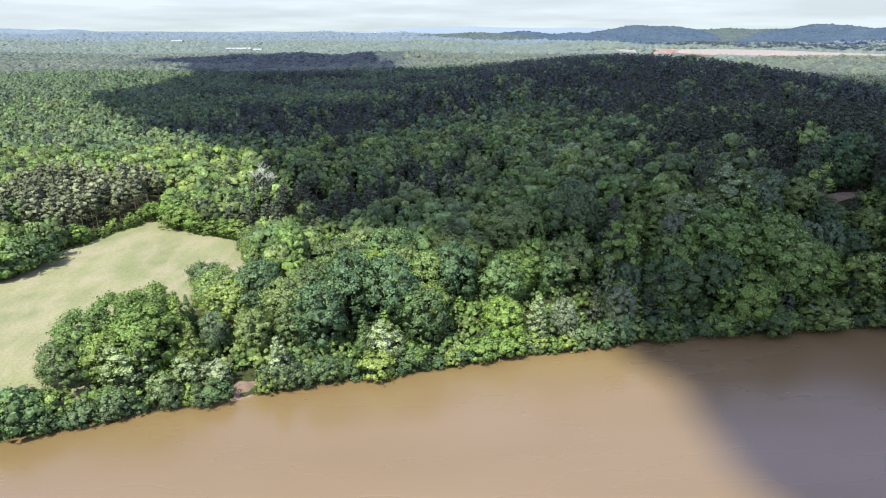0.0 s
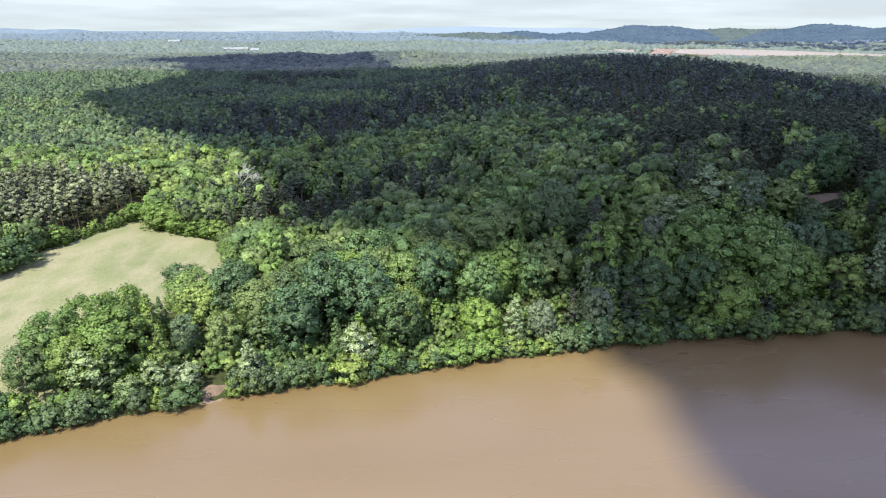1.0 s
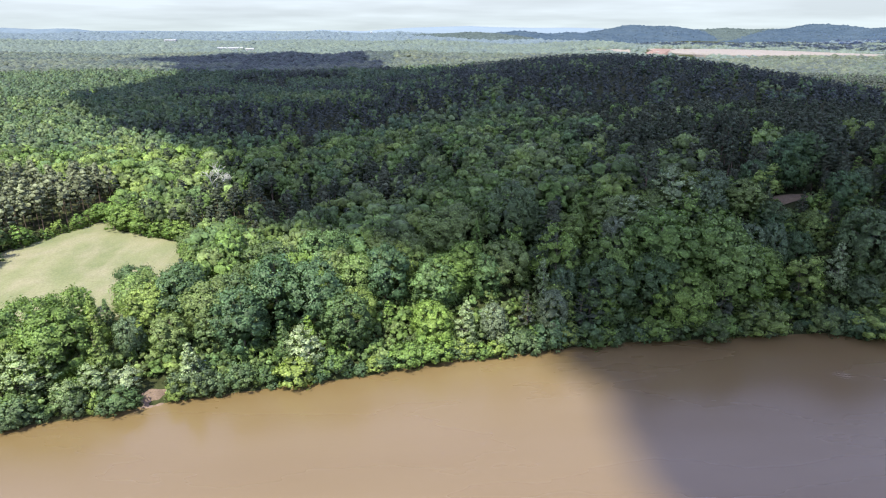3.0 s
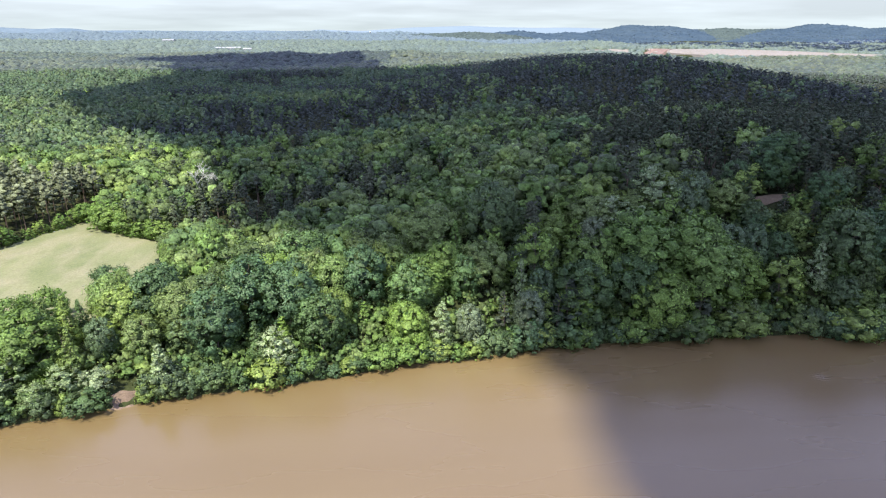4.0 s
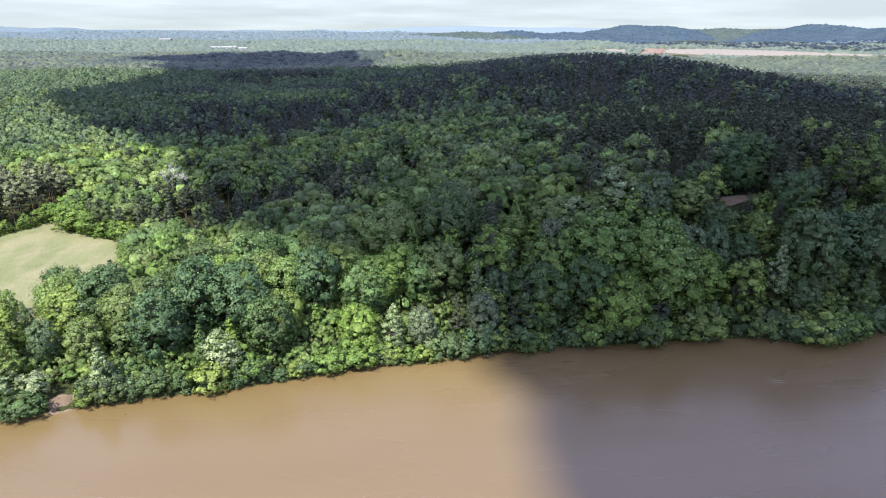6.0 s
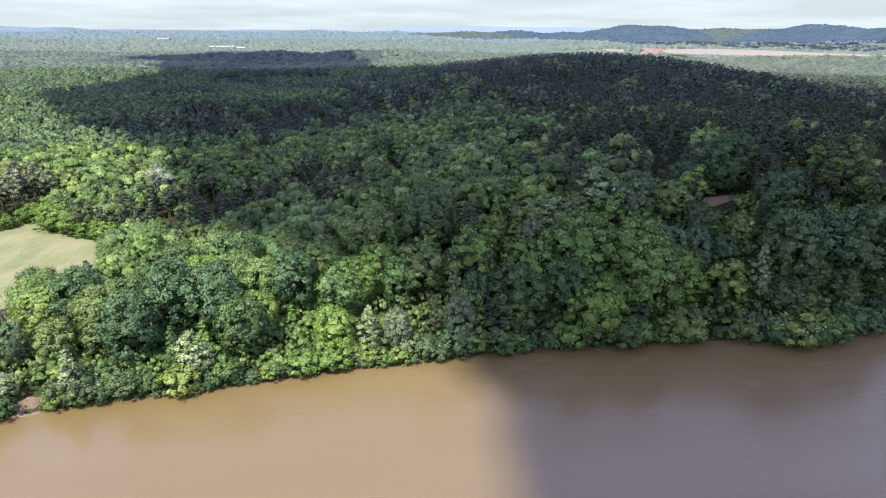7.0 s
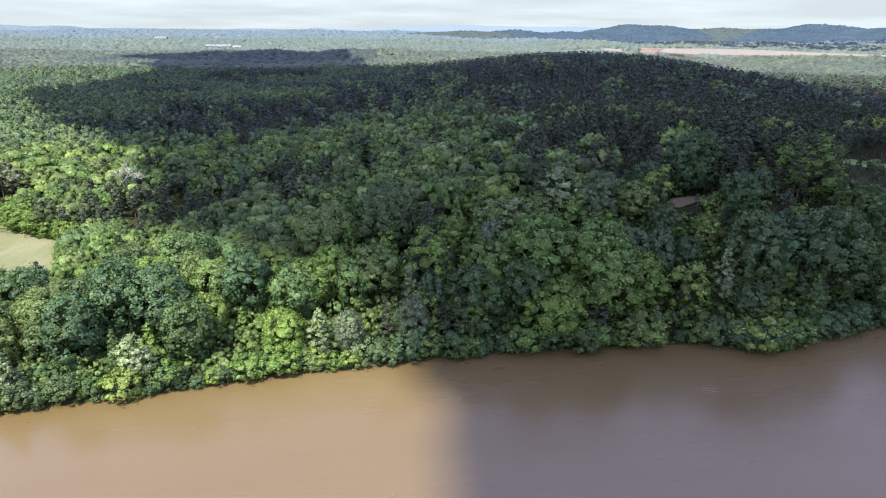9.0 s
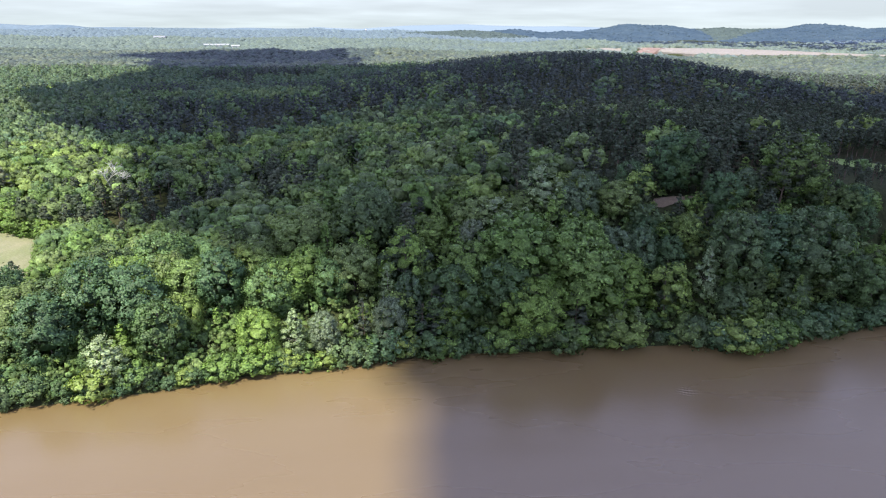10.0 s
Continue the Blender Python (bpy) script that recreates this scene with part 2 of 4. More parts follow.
def height(x, y):
    """The ground's height over the river."""
    x, y = np.asarray(x, float), np.asarray(y, float)
    s = y - shore(x)
    rise = 1 - 0.8 * smooth(-0.06, 0.2, x / np.maximum(y, 50.0))
    base = 5.0 + 52.0 * rise * (np.clip(y, 0, 5000) / 4800.0) ** 2
    base = base + 2.0 * smooth(200, 500, y) * (np.sin(x * 0.011 + 1.0) + np.sin(y * 0.013 + x * 0.004))
    bluff = 15.2 * np.exp(-(((x - 185) / 105) ** 2) - np.clip((np.abs(y - 235) - 20) / 120, 0, 9) ** 2)
    hill = 39.5 * np.exp(-(((x - 278) / np.where(x < 278, 215, 150)) ** 2) - ((y - 790) / 330) ** 2)
    wide = 12.0 * smooth(-40, 90, x) * (1 - smooth(330, 560, x)) * (1 - smooth(500, 900, y))
    low_ridge = (3.0 + 10.0 * smooth(-600, -150, x)) * (1 + 0.3 * np.sin(x * 0.016 + 1) + 0.2 * np.sin(x * 0.041)) * np.exp(-(((y - 1560) / 160) ** 2)) * (1 - smooth(-80, 200, x))
    swell = 10.0 * smooth(1500, 3000, y) * (np.sin(x * 0.0031 + 0.6) * np.sin(y * 0.0042) + 0.4 * np.sin(x * 0.009 + y * 0.006))
    ahead = y - np.interp(x, [850, 912, 1303, 1700, 2600], [2450, 1985, 1720, 1590, 1500])
    shelf = 13.0 * smooth(-70, 25, ahead) * smooth(450, 900, x) * (1 - smooth(500, 900, ahead))
    dip = -9.0 * smooth(350, 900, x) * smooth(750, 1250, y) * (1 - smooth(2300, 2900, y))
    shelf = shelf * 1.4
    inland = base + dip + bluff + hill + wide + low_ridge + swell + shelf
    z = 1.6 * smooth(0, 2.2, s) + (inland - 1.6) * smooth(2.5, 42, s)
    z = np.where(s < 0, -4.0 * smooth(0, 9, -s), z)
    south = -170.0 - 0.12 * x - y
    return np.where(south > -6, -4 + 10.0 * smooth(-6, 10, south), z)


def inside(poly, x, y):
    x, y = np.atleast_1d(np.asarray(x, float)), np.atleast_1d(np.asarray(y, float))
    hit = np.zeros(x.shape, bool)
    for (ax, ay), (bx, by) in zip(poly, poly[1:] + poly[:1]):
        cross = (ay > y) != (by > y)
        with np.errstate(divide="ignore", invalid="ignore"):
            hit ^= cross & (x < (bx - ax) * (y - ay) / (by - ay if by != ay else 1e-9) + ax)
    return hit


def edge_gap(poly, x, y):
    """How far points are from a polygon's outline."""
    x, y = np.asarray(x, float), np.asarray(y, float)
    best = np.full(x.shape, 1e9)
    for (ax, ay), (bx, by) in zip(poly, poly[1:] + poly[:1]):
        dx, dy = bx - ax, by - ay
        t = np.clip(((x - ax) * dx + (y - ay) * dy) / (dx * dx + dy * dy), 0, 1)
        best = np.minimum(best, np.hypot(x - ax - t * dx, y - ay - t * dy))
    return best


FIELD = [(-81, 133), (-83, 150), (-78, 170), (-66, 182), (-57, 200), (-60, 216), (-63, 243), (-107, 268), (-110, 279), (-117, 293), (-120, 284), (-138, 245), (-143, 222), (-148, 210), (-175, 196), (-270, 172), (-270, 88), (-140, 114), (-96, 128)]
GLADE = [(143.5, 207), (147, 205.2), (152, 205), (157, 206.5), (158.5, 209), (152, 211), (146, 210.5)]
GLADE_RIGHT = [(248, 268), (262, 262), (280, 268), (284, 286), (262, 292), (250, 284)]
RED = [(878, 2505), (866, 2300), (912, 1985), (1100, 1850), (1303, 1720), (1700, 1590), (2600, 1500), (2600, 1750), (1800, 1800), (1445, 1915), (1200, 2130), (1000, 2400)]
PALE_FIELD = [(560, 2260), (640, 2230), (800, 2330), (860, 2480), (700, 2450), (590, 2380)]
CLAY = [(812, 2330), (806, 2270), (836, 2220), (890, 2190), (915, 2225), (890, 2290), (850, 2330)]
LOW_TREES = [(188, 198), (212, 184), (276, 262), (250, 276)]
HILLS = [(900, 3300), (4500, 3100), (4500, 4800), (1150, 4800)]
CLEAR = [CLAY, HILLS, FIELD, GLADE, GLADE_RIGHT, RED, PALE_FIELD]


def mesh_from(name, verts, faces, material, tint=None, smooth_faces=False, normals=None):
    """One mesh from arrays; all faces have as many corners as the array has columns."""
    verts, faces = np.asarray(verts, np.float32), np.asarray(faces, np.int32)
    me = bpy.data.meshes.new(name)
    n, k = faces.shape
    me.vertices.add(len(verts)), me.loops.add(n * k), me.polygons.add(n)
    me.vertices.foreach_set("co", verts.ravel())
    me.loops.foreach_set("vertex_index", faces.ravel())
    me.polygons.foreach_set("loop_start", np.arange(0, n * k, k, dtype=np.int32))
    me.polygons.foreach_set("loop_total", np.full(n, k, np.int32))
    if smooth_faces:
        me.polygons.foreach_set("use_smooth", np.ones(n, bool))
    if tint is not None:
        me.attributes.new("tint", "FLOAT", "FACE").data.foreach_set("value", np.asarray(tint, np.float32))
    me.materials.append(material)
    me.update(calc_edges=True)
    if normals is not None:
        me.attributes.new("custom_normal", "FLOAT_VECTOR", "POINT").data.foreach_set("vector", np.asarray(normals, np.float32).ravel())
    return me


def grid_mesh(name, xs, ys, zf, material):
    gx, gy = np.meshgrid(xs, ys)
    v = np.stack([gx, gy, zf(gx, gy)], -1).reshape(-1, 3)
    nx, ny = len(xs), len(ys)
    i = (np.arange(ny - 1)[:, None] * nx + np.arange(nx - 1)[None, :]).ravel()
    return mesh_from(name, v, np.stack([i, i + 1, i + nx + 1, i + nx], -1), material, smooth_faces=True)


def spread(near, far, step, grow):
    out = [near]
    while out[-1] < far:
        out.append(out[-1] + step)
        step *= grow
    return out


gx = np.array([-v for v in spread(232, 4600, 6, 1.055)][::-1] + list(np.arange(-228, 340, 4.0)) + spread(340, 4600, 6, 1.055))
gy = np.array(list(np.arange(-700, -220, 40.0)) + list(np.arange(-220, 90, 8.0)) + list(np.arange(90, 330, 2.0)) + spread(330, 4850, 5, 1.03))
ground = tagged(new("ground", grid_mesh("ground", gx, gy, height, floor_mat)), "wooded rolling ground covered with dark leaf litter", "ground", kind="structure")

wx = np.array([-3000, -1200, -400, -100, 100, 400, 1200, 3000], float)
wy = np.array([-420, -200, -60, 60, 140, 220, 400, 700], float)
water = tagged(new("water", grid_mesh("water", wx, wy, lambda x, y: x * 0, water_mat)), "wide calm river of muddy brown water", "river", kind="structure")


def sheet(name, poly, material, lift, step, label, category):
    """A ground cover inside an outline, laid on the land."""
    bm = bmesh.new()
    bm.faces.new([bm.verts.new((x, y, 0)) for x, y in poly])
    xs, ys = [p[0] for p in poly], [p[1] for p in poly]
    for axis, lo, hi in ((0, min(xs), max(xs)), (1, min(ys), max(ys))):
        at = lo + step
        while at < hi:
            co, no = [0, 0, 0], [0, 0, 0]
            co[axis], no[axis] = at, 1
            bmesh.ops.bisect_plane(bm, geom=bm.verts[:] + bm.edges[:] + bm.faces[:], plane_co=co, plane_no=no)
            at += step
    for v in bm.verts:
        v.co.z = float(height(v.co.x, v.co.y)) + lift
    if lift > 1:
        rim = bmesh.ops.extrude_edge_only(bm, edges=[e for e in bm.edges if e.is_boundary])["geom"]
        for v in rim:
            if isinstance(v, bmesh.types.BMVert):
                v.co.z -= lift + 4
    me = bpy.data.meshes.new(name)
    bm.to_mesh(me)
    bm.free()
    me.materials.append(material)
    return tagged(new(name, me), label, category, kind="structure")


sheet("field", FIELD, field_mat, 0.12, 4.0, "pale mown hay field beside the river wood", "field")
sheet("glade", GLADE, dirt_mat, 0.3, 2.0, "small bare brown clearing on the wooded bluff", "clearing")
sheet("glade", GLADE_RIGHT, glade_mat, 0.15, 3.0, "small grassy clearing among dark pines", "clearing")
sheet("far_field", RED, far_field_mat, 4.6, 20.0, "long tan ploughed field beyond the hill", "field")
sheet("far_field", CLAY, red_soil_mat, 6.0, 20.0, "patch of bare red clay in a far field", "field")
sheet("far_field", PALE_FIELD, far_field_mat, 3.0, 40.0, "pale strip of far open field", "field")


def unit(v):
    return v / (np.linalg.norm(v, axis=-1, keepdims=True) + 1e-9)


def ball(subdivisions):
    """A ball of leaves without its underside."""
    bm = bmesh.new()
    bmesh.ops.create_icosphere(bm, subdivisions=subdivisions, radius=1.0)
    bmesh.ops.delete(bm, geom=[f for f in bm.faces if f.calc_center_median().z < -0.5], context="FACES")
    bm.verts.ensure_lookup_table()
    bm.verts.index_update()
    v, f = np.array([p.co[:] for p in bm.verts]), np.array([[p.index for p in q.verts] for q in bm.faces])
    bm.free()
    return v, f


BALL_V, BALL_F = ball(1)


def ridge(name, dist, outline, depth, material, label, seed):
    """A far line of hills: a rounded ridge with an uneven crest."""
    rng = np.random.default_rng(seed)
    px, pz = [p[0] for p in outline], [p[1] for p in outline]
    xs = np.arange(px[0], px[-1] + 1, 22.0)
    crest = np.interp(xs, px, pz)
    crest = np.convolve(np.pad(crest, 1, "edge"), [0.25, 0.5, 0.25], "valid") + rng.normal(0, 0.4, len(xs))
    rows = []
    for f in np.linspace(0, 1, 13):
        r = math.sin(f * math.pi / 2)
        rows.append(np.stack([xs, np.full(len(xs), dist - depth * (1 - f)), -5 + (crest + 5) * r], -1))
    rows.append(np.stack([xs, np.full(len(xs), dist + 60.0), np.full(len(xs), 20.0)], -1))
    v = np.concatenate(rows)
    nx = len(xs)
    i = (np.arange(len(rows) - 1)[:, None] * nx + np.arange(nx - 1)[None, :]).ravel()
    q = np.stack([i, i + 1, i + nx + 1, i + nx], -1)
    # the crowns of its woods
    n = int((xs[-1] - xs[0]) * depth / 1500) if depth > 400 else 0
    tx, f = rng.uniform(xs[0], xs[-1], n), rng.uniform(0.1, 1, n) ** 0.8
    tz = -5 + (np.interp(tx, xs, crest) + 5) * np.sin(f * math.pi / 2)
    r = rng.uniform(7, 15, (n, 1))
    tv = BALL_V[None] * (1 + rng.uniform(-0.3, 0.3, (n, len(BALL_V), 1))) * r[:, None] * (1, 1, 0.6) + np.stack([tx, dist - depth * (1 - f), tz - 3], -1)[:, None]
    tf = (BALL_F[None] + (len(v) + np.arange(n) * len(BALL_V))[:, None, None]).reshape(-1, 3)
    tri = np.concatenate([q[:, [0, 1, 2]], q[:, [0, 2, 3]], tf])
    return tagged(new(name, mesh_from(name, np.concatenate([v, tv.reshape(-1, 3)]), tri, material, smooth_faces=True)), label, "hills", kind="structure")


# the haze of distance is painted into these hill colours, bluer and paler
hazy_blue_hill = hill_material("hazy_wooded_hills", (0.046, 0.074, 0.106), (0.062, 0.092, 0.120), 0.010, 3.0, 0.5)
hazy_pale_hill = hill_material("hazy_mountains", (0.17, 0.225, 0.275), (0.178, 0.232, 0.282), 0.004, 0.05, 0.0)
hazy_plain_hill = hill_material("hazy_left_hills", (0.115, 0.162, 0.205), (0.14, 0.186, 0.225), 0.006, 1.0, 0.3)
hazy_green_hill = hill_material("hazy_grey_green_hill", (0.062, 0.086, 0.088), (0.084, 0.112, 0.104), 0.02)


def backdrop_outline(dist, pts):
    """From (sideways slope, rise in thousandths) as seen from the river to metres."""
    return [(34.6 + (dist - 4) * a, 86.2 + (dist - 4) * b / 1000.0) for a, b in pts]


ridge("backdrop", 4880, backdrop_outline(4880, [(-0.9, 0.5), (-0.158, -2.7), (-0.141, 0.5), (-0.108, -1.1), (-0.075, -1.9), (-0.041, 0.5), (-0.007, 2.9), (0.052, 4.5), (0.085, 5.3), (0.119, 3.7), (0.188, 2.5), (0.231, 2.9), (0.282, 1.7), (0.317, -0.3), (1.0, -0.3)]), 150, hazy_pale_hill, "hazy pale blue mountains on the horizon", 3)
ridge("backdrop", 4800, backdrop_outline(4800, [(-0.9, 2), (-0.596, 3.6), (-0.58, 2.8), (-0.548, 1.2), (-0.516, 2.4), (-0.492, 2), (-0.469, -1.1), (-0.412, -0.7), (-0.355, -1.5), (-0.274, -1.9), (-0.232, -0.7), (-0.191, -1.9), (-0.15, -1.5), (-0.066, -4.3), (-0.008, -8.3), (0.06, -12.3), (0.1, -16)]), 170, hazy_plain_hill, "low hazy blue hills along the far horizon", 4)
ridge("backdrop", 4720, backdrop_outline(4720, [(0.16, -18), (0.197, -12.4), (0.231, -8.4), (0.257, -4.4), (0.274, -1.9), (0.295, 1.3), (0.312, 4.7), (0.327, 7.0), (0.334, 6.8), (0.344, 5.3), (0.36, 4.5), (0.373, 5.1), (0.386, 4.5), (0.404, 1.3), (0.431, -0.7), (0.457, -4.4), (0.52, -11), (0.56, -18)]), 900, hazy_blue_hill, "hazy blue wooded hill with a rounded summit", 5)
ridge("backdrop", 4560, backdrop_outline(4560, [(0.33, -18), (0.371, -10.9), (0.405, -4.4), (0.431, -0.7), (0.457, 1.3), (0.47, 1.9), (0.487, 1.7), (0.501, -0.3), (0.518, 0.1), (0.536, 0.9), (0.563, -1.1), (0.599, -6.1), (0.645, -12.7), (0.68, -18)]), 800, hazy_green_hill, "low grey green wooded hill on the horizon", 7)
ridge("backdrop", 4380, backdrop_outline(4380, [(0.38, -20), (0.441, -12.6), (0.493, -4.4), (0.536, -1.1), (0.571, 1.7), (0.588, 4.8), (0.601, 7.2), (0.615, 7.6), (0.624, 4.6), (0.642, 1.3), (0.661, -1.1), (0.688, -0.7), (0.714, 2.1), (0.73, 3), (0.803, 4.6), (0.95, 0.5)]), 1300, hazy_blue_hill, "hazy blue wooded hill with a wooded knoll on top", 8)
ridge("backdrop", 4250, backdrop_outline(4250, [(0.06, -18), (0.094, -9.1), (0.12, -5.1), (0.132, -3.5), (0.158, -1.3), (0.179, -3.5), (0.201, -6), (0.231, -3.9), (0.257, -4.4), (0.283, -6), (0.336, -10.9), (0.38, -18)]), 700, hazy_blue_hill, "low hazy blue green wooded hill far off", 9)
ridge("backdrop", 3900, backdrop_outline(3900, [(-0.12, -18), (-0.075, -12.3), (-0.024, -7.5), (0.026, -5.9), (0.06, -4.3), (0.094, -3.5), (0.12, -4.7), (0.145, -7.5), (0.18, -12.4), (0.22, -20)]), 700, hazy_green_hill, "low grey green wooded hill far off", 6)

# ---- the cloud whose shade lies on the wood and the river ----
SHADE = [(72, -120), (68, 60), (67, 134), (68, 162), (59, 165), (58, 173), (54, 182), (46, 188), (38, 192), (28, 196), (11, 209), (-24, 239), (-56, 284), (-59, 322), (-95, 380), (-156, 464), (-221, 536), (-299, 638), (-357, 730), (-375, 1022), (-350, 1120), (-440, 1230), (-410, 1330), (-540, 1450), (-600, 1530), (-520, 1608), (-312, 1620), (-100, 1660), (-45, 1440), (10, 1080), (120, 1030), (270, 1020), (400, 930), (490, 850), (570, 804), (612, 777), (800, 620), (700, 0), (420, -220), (160, -220)]
FAR_SHADE = [(930, 2720), (1000, 2560), (1180, 2270), (1460, 2050), (1850, 1930), (2700, 1880), (3300, 2300), (3300, 3300), (2600, 3500), (2200, 3250), (1800, 3400), (1300, 3150), (1000, 3100)]


def cloud_material():
    m = Nodes("cloud_vapour")
    n = m.noise(0.012, 5)
    c = m.ramp(n, (0.3, (0.762, 0.788, 0.945)), (0.7, (0.812, 0.838, 0.99)))
    d, t = m.node("ShaderNodeBsdfDiffuse", Color=c), m.node("ShaderNodeBsdfTranslucent", Color=c)
    x = m.node("ShaderNodeMixShader", Fac=0.76)
    m.tree.links.new(d.outputs[0], x.inputs[1]), m.tree.links.new(t.outputs[0], x.inputs[2])
    return m.done(x.outputs[0])


def build_cloud(outline, seed, level, sizes, label):
    """A cumulus of many puffs that lies over an outline, as the sun sees it."""
    rng = np.random.default_rng(seed)
    bm = bmesh.new()
    bmesh.ops.create_icosphere(bm, subdivisions=2, radius=1.0)
    bm.verts.ensure_lookup_table()
    sv = np.array([v.co[:] for v in bm.verts])
    sf = np.array([[v.index for v in f.verts] for f in bm.faces])
    bm.free()
    shift = TO_SUN * (level / TO_SUN.z)
    vs, fs, n = [], [], 0
    ox, oy = [p[0] for p in outline], [p[1] for p in outline]
    for step, r, lo, hi in sizes:
        qx, qy = np.meshgrid(np.arange(min(ox), max(ox), step), np.arange(min(oy), max(oy), step))
        qx, qy = qx.ravel() + rng.uniform(-0.12, 0.12, qx.size) * step, qy.ravel() + rng.uniform(-0.12, 0.12, qx.size) * step
        gap = edge_gap(outline, qx, qy)
        keep = inside(outline, qx, qy) & (gap > lo) & (gap < hi) & ((r > 15) | ((qy < 320) & (qx < 150)))
        for x, y in zip(qx[keep], qy[keep]):
            rr = r * rng.uniform(0.9, 1.1)
            v = sv * (1 + 0.14 * np.sin(sv[:, [1, 2, 0]] * 4 + rng.uniform(0, 6, 3))) * (rr, rr, rr * 0.55)
            vs.append(v + (x + shift.x, y + shift.y, level + rng.uniform(-8, 8)))
            fs.append(sf + n)
            n += len(sv)
    me = mesh_from("cloud", np.concatenate(vs), np.concatenate(fs), vapour, smooth_faces=True)
    return tagged(new("cloud", me), label, "cloud", kind="structure")


vapour = cloud_material()
build_cloud(SHADE, 11, 1300.0, ((95, 92, 84, 9e9), (44, 46, 40, 105), (20, 20, 17, 48), (9, 9, 7, 20)), "broad grey white cumulus cloud drifting over the river")
build_cloud(FAR_SHADE, 12, 480.0, ((150, 64, 90, 9e9), (70, 30, 40, 170)), "grey white cumulus cloud over the far hills")

# ---- trees ----


def leafy(rng, lobes, centre, count, size, flat=0.5, squash=0.85, core=0.70):
    """A crown: a core for every puff of leaves and folded sprays over its outer side, lit as the round mass that they make up."""
    lobes = np.asarray(lobes, float)
    at, r = lobes[:, :3], lobes[:, 3:4]
    tall = np.array((1, 1, squash))
    # cores
    k, n = len(BALL_V), len(lobes)
    a = rng.uniform(0, 6.28, (n, 1))
    bx, by = BALL_V[None, :, 0] * np.cos(a) - BALL_V[None, :, 1] * np.sin(a), BALL_V[None, :, 0] * np.sin(a) + BALL_V[None, :, 1] * np.cos(a)
    d = np.stack([bx, by, np.repeat(BALL_V[None, :, 2], n, 0)], -1)
    cv = at[:, None] + d * (1 + rng.uniform(-0.3, 0.3, (n, k, 1))) * r[:, None] * core * tall
    cn = unit(d + 0.8 * unit(at - centre)[:, None] + rng.normal(0, 0.3, (n, k, 3)))
    cf = (BALL_F[None] + (np.arange(n) * k)[:, None, None]).reshape(-1, 3)
    # sprays
    share = (r ** 2).ravel() * (np.linalg.norm(at[:, :2], axis=1) > 0.01)
    pick = rng.choice(n, count, p=share / share.sum())
    d = unit(rng.normal(0, 1, (count, 3)) + (0, 0, 0.3))
    away = unit(at[pick] - centre)
    turn = (d * away).sum(1) < -0.2
    d[turn] -= 2 * (d[turn] * away[turn]).sum(1, keepdims=True) * away[turn]
    c = at[pick] + d * r[pick] * tall * np.where(rng.random((count, 1)) < 0.3, rng.uniform(1.1, 1.65, (count, 1)), rng.uniform(0.74, 1.15, (count, 1)))
    nr = unit(d + rng.normal(0, flat, (count, 3)))
    u = unit(np.cross(nr, rng.normal(0, 1, (count, 3))))
    w = np.cross(nr, u)
    la, lb = size * rng.uniform(0.6, 1.3, (count, 1)), size * rng.uniform(0.4, 0.85, (count, 1))
    fold = nr * la * rng.uniform(-0.4, 0.05, (count, 1))
    v = np.stack([c - u * la + fold, c - w * lb, c + u * la * rng.uniform(0.7, 1.1, (count, 1)) + fold, c + w * lb], 1)
    sn = unit(0.6 * unit(v - at[pick][:, None]) + 1.0 * away[:, None] + 0.4 * nr[:, None] + rng.normal(0, 0.2, (count, 1, 3)))
    q = np.arange(4 * count).reshape(-1, 4) + n * k
    f = np.concatenate([cf, q[:, [0, 1, 2]], q[:, [0, 2, 3]]])
    return np.concatenate([cv.reshape(-1, 3), v.reshape(-1, 3)]), f, np.concatenate([cn.reshape(-1, 3), sn.reshape(-1, 3)])


def lobes_round(rng, n, tall, wide, low):
    """A billowing, domed crown of many puffs."""
    out = []
    mid, half = low + (tall - low) * 0.5, (tall - low) / 2
    skew = rng.uniform(0, 6.28)
    lobed_by = rng.uniform(0, 6.28)
    fine = 1.0 if n > 40 else 1.4
    for i in range(n):
        e = -0.86 + 1.82 * (i + 0.5) / n
        a = i * 2.39996 + rng.uniform(-0.35, 0.35)
        girth = math.sqrt(max(0.03, 1 - abs(e) ** (2.1 if e > 0 else 4)))
        bulge = 1 + 0.12 * math.cos(2 * a + skew) + 0.13 * math.cos(3 * a + 5 * e + lobed_by)
        rad = wide * girth * rng.uniform(0.70, 0.92) * bulge
        out.append((rad * math.cos(a), rad * math.sin(a), mid + half * 0.88 * e * (0.9 + 0.1 * bulge) + rng.uniform(-0.4, 0.4), wide * fine * rng.choice((0.12, 0.16, 0.21, 0.28)) * rng.uniform(0.85, 1.15)))
    for f, g in ((-0.5, 0.46), (0.0, 0.54), (0.36, 0.36)):
        out.append((0, 0, mid + half * f, wide * g))
    return out, np.array((0, 0, mid - half * 0.25))


def lobes_cone(rng, n, tall, wide, low):
    """A pointed crown."""
    out = []
    for i in range(n):
        f = ((i + 0.5) / n) ** 1.25
        a = i * 2.39996 + rng.uniform(-0.4, 0.4)
        rad = wide * (1 - f) ** 0.75 * rng.uniform(0.45, 0.9)
        out.append((rad * math.cos(a), rad * math.sin(a), low + (tall - low) * (0.05 + 0.9 * f), max(0.13 * wide, wide * (1 - f * 0.6) * rng.uniform(0.16, 0.36))))
    for f in (0.2, 0.45, 0.7):
        out.append((0, 0, low + (tall - low) * f, wide * 0.42 * (1.1 - f)))
    return out, np.array((0, 0, low + (tall - low) * 0.25))


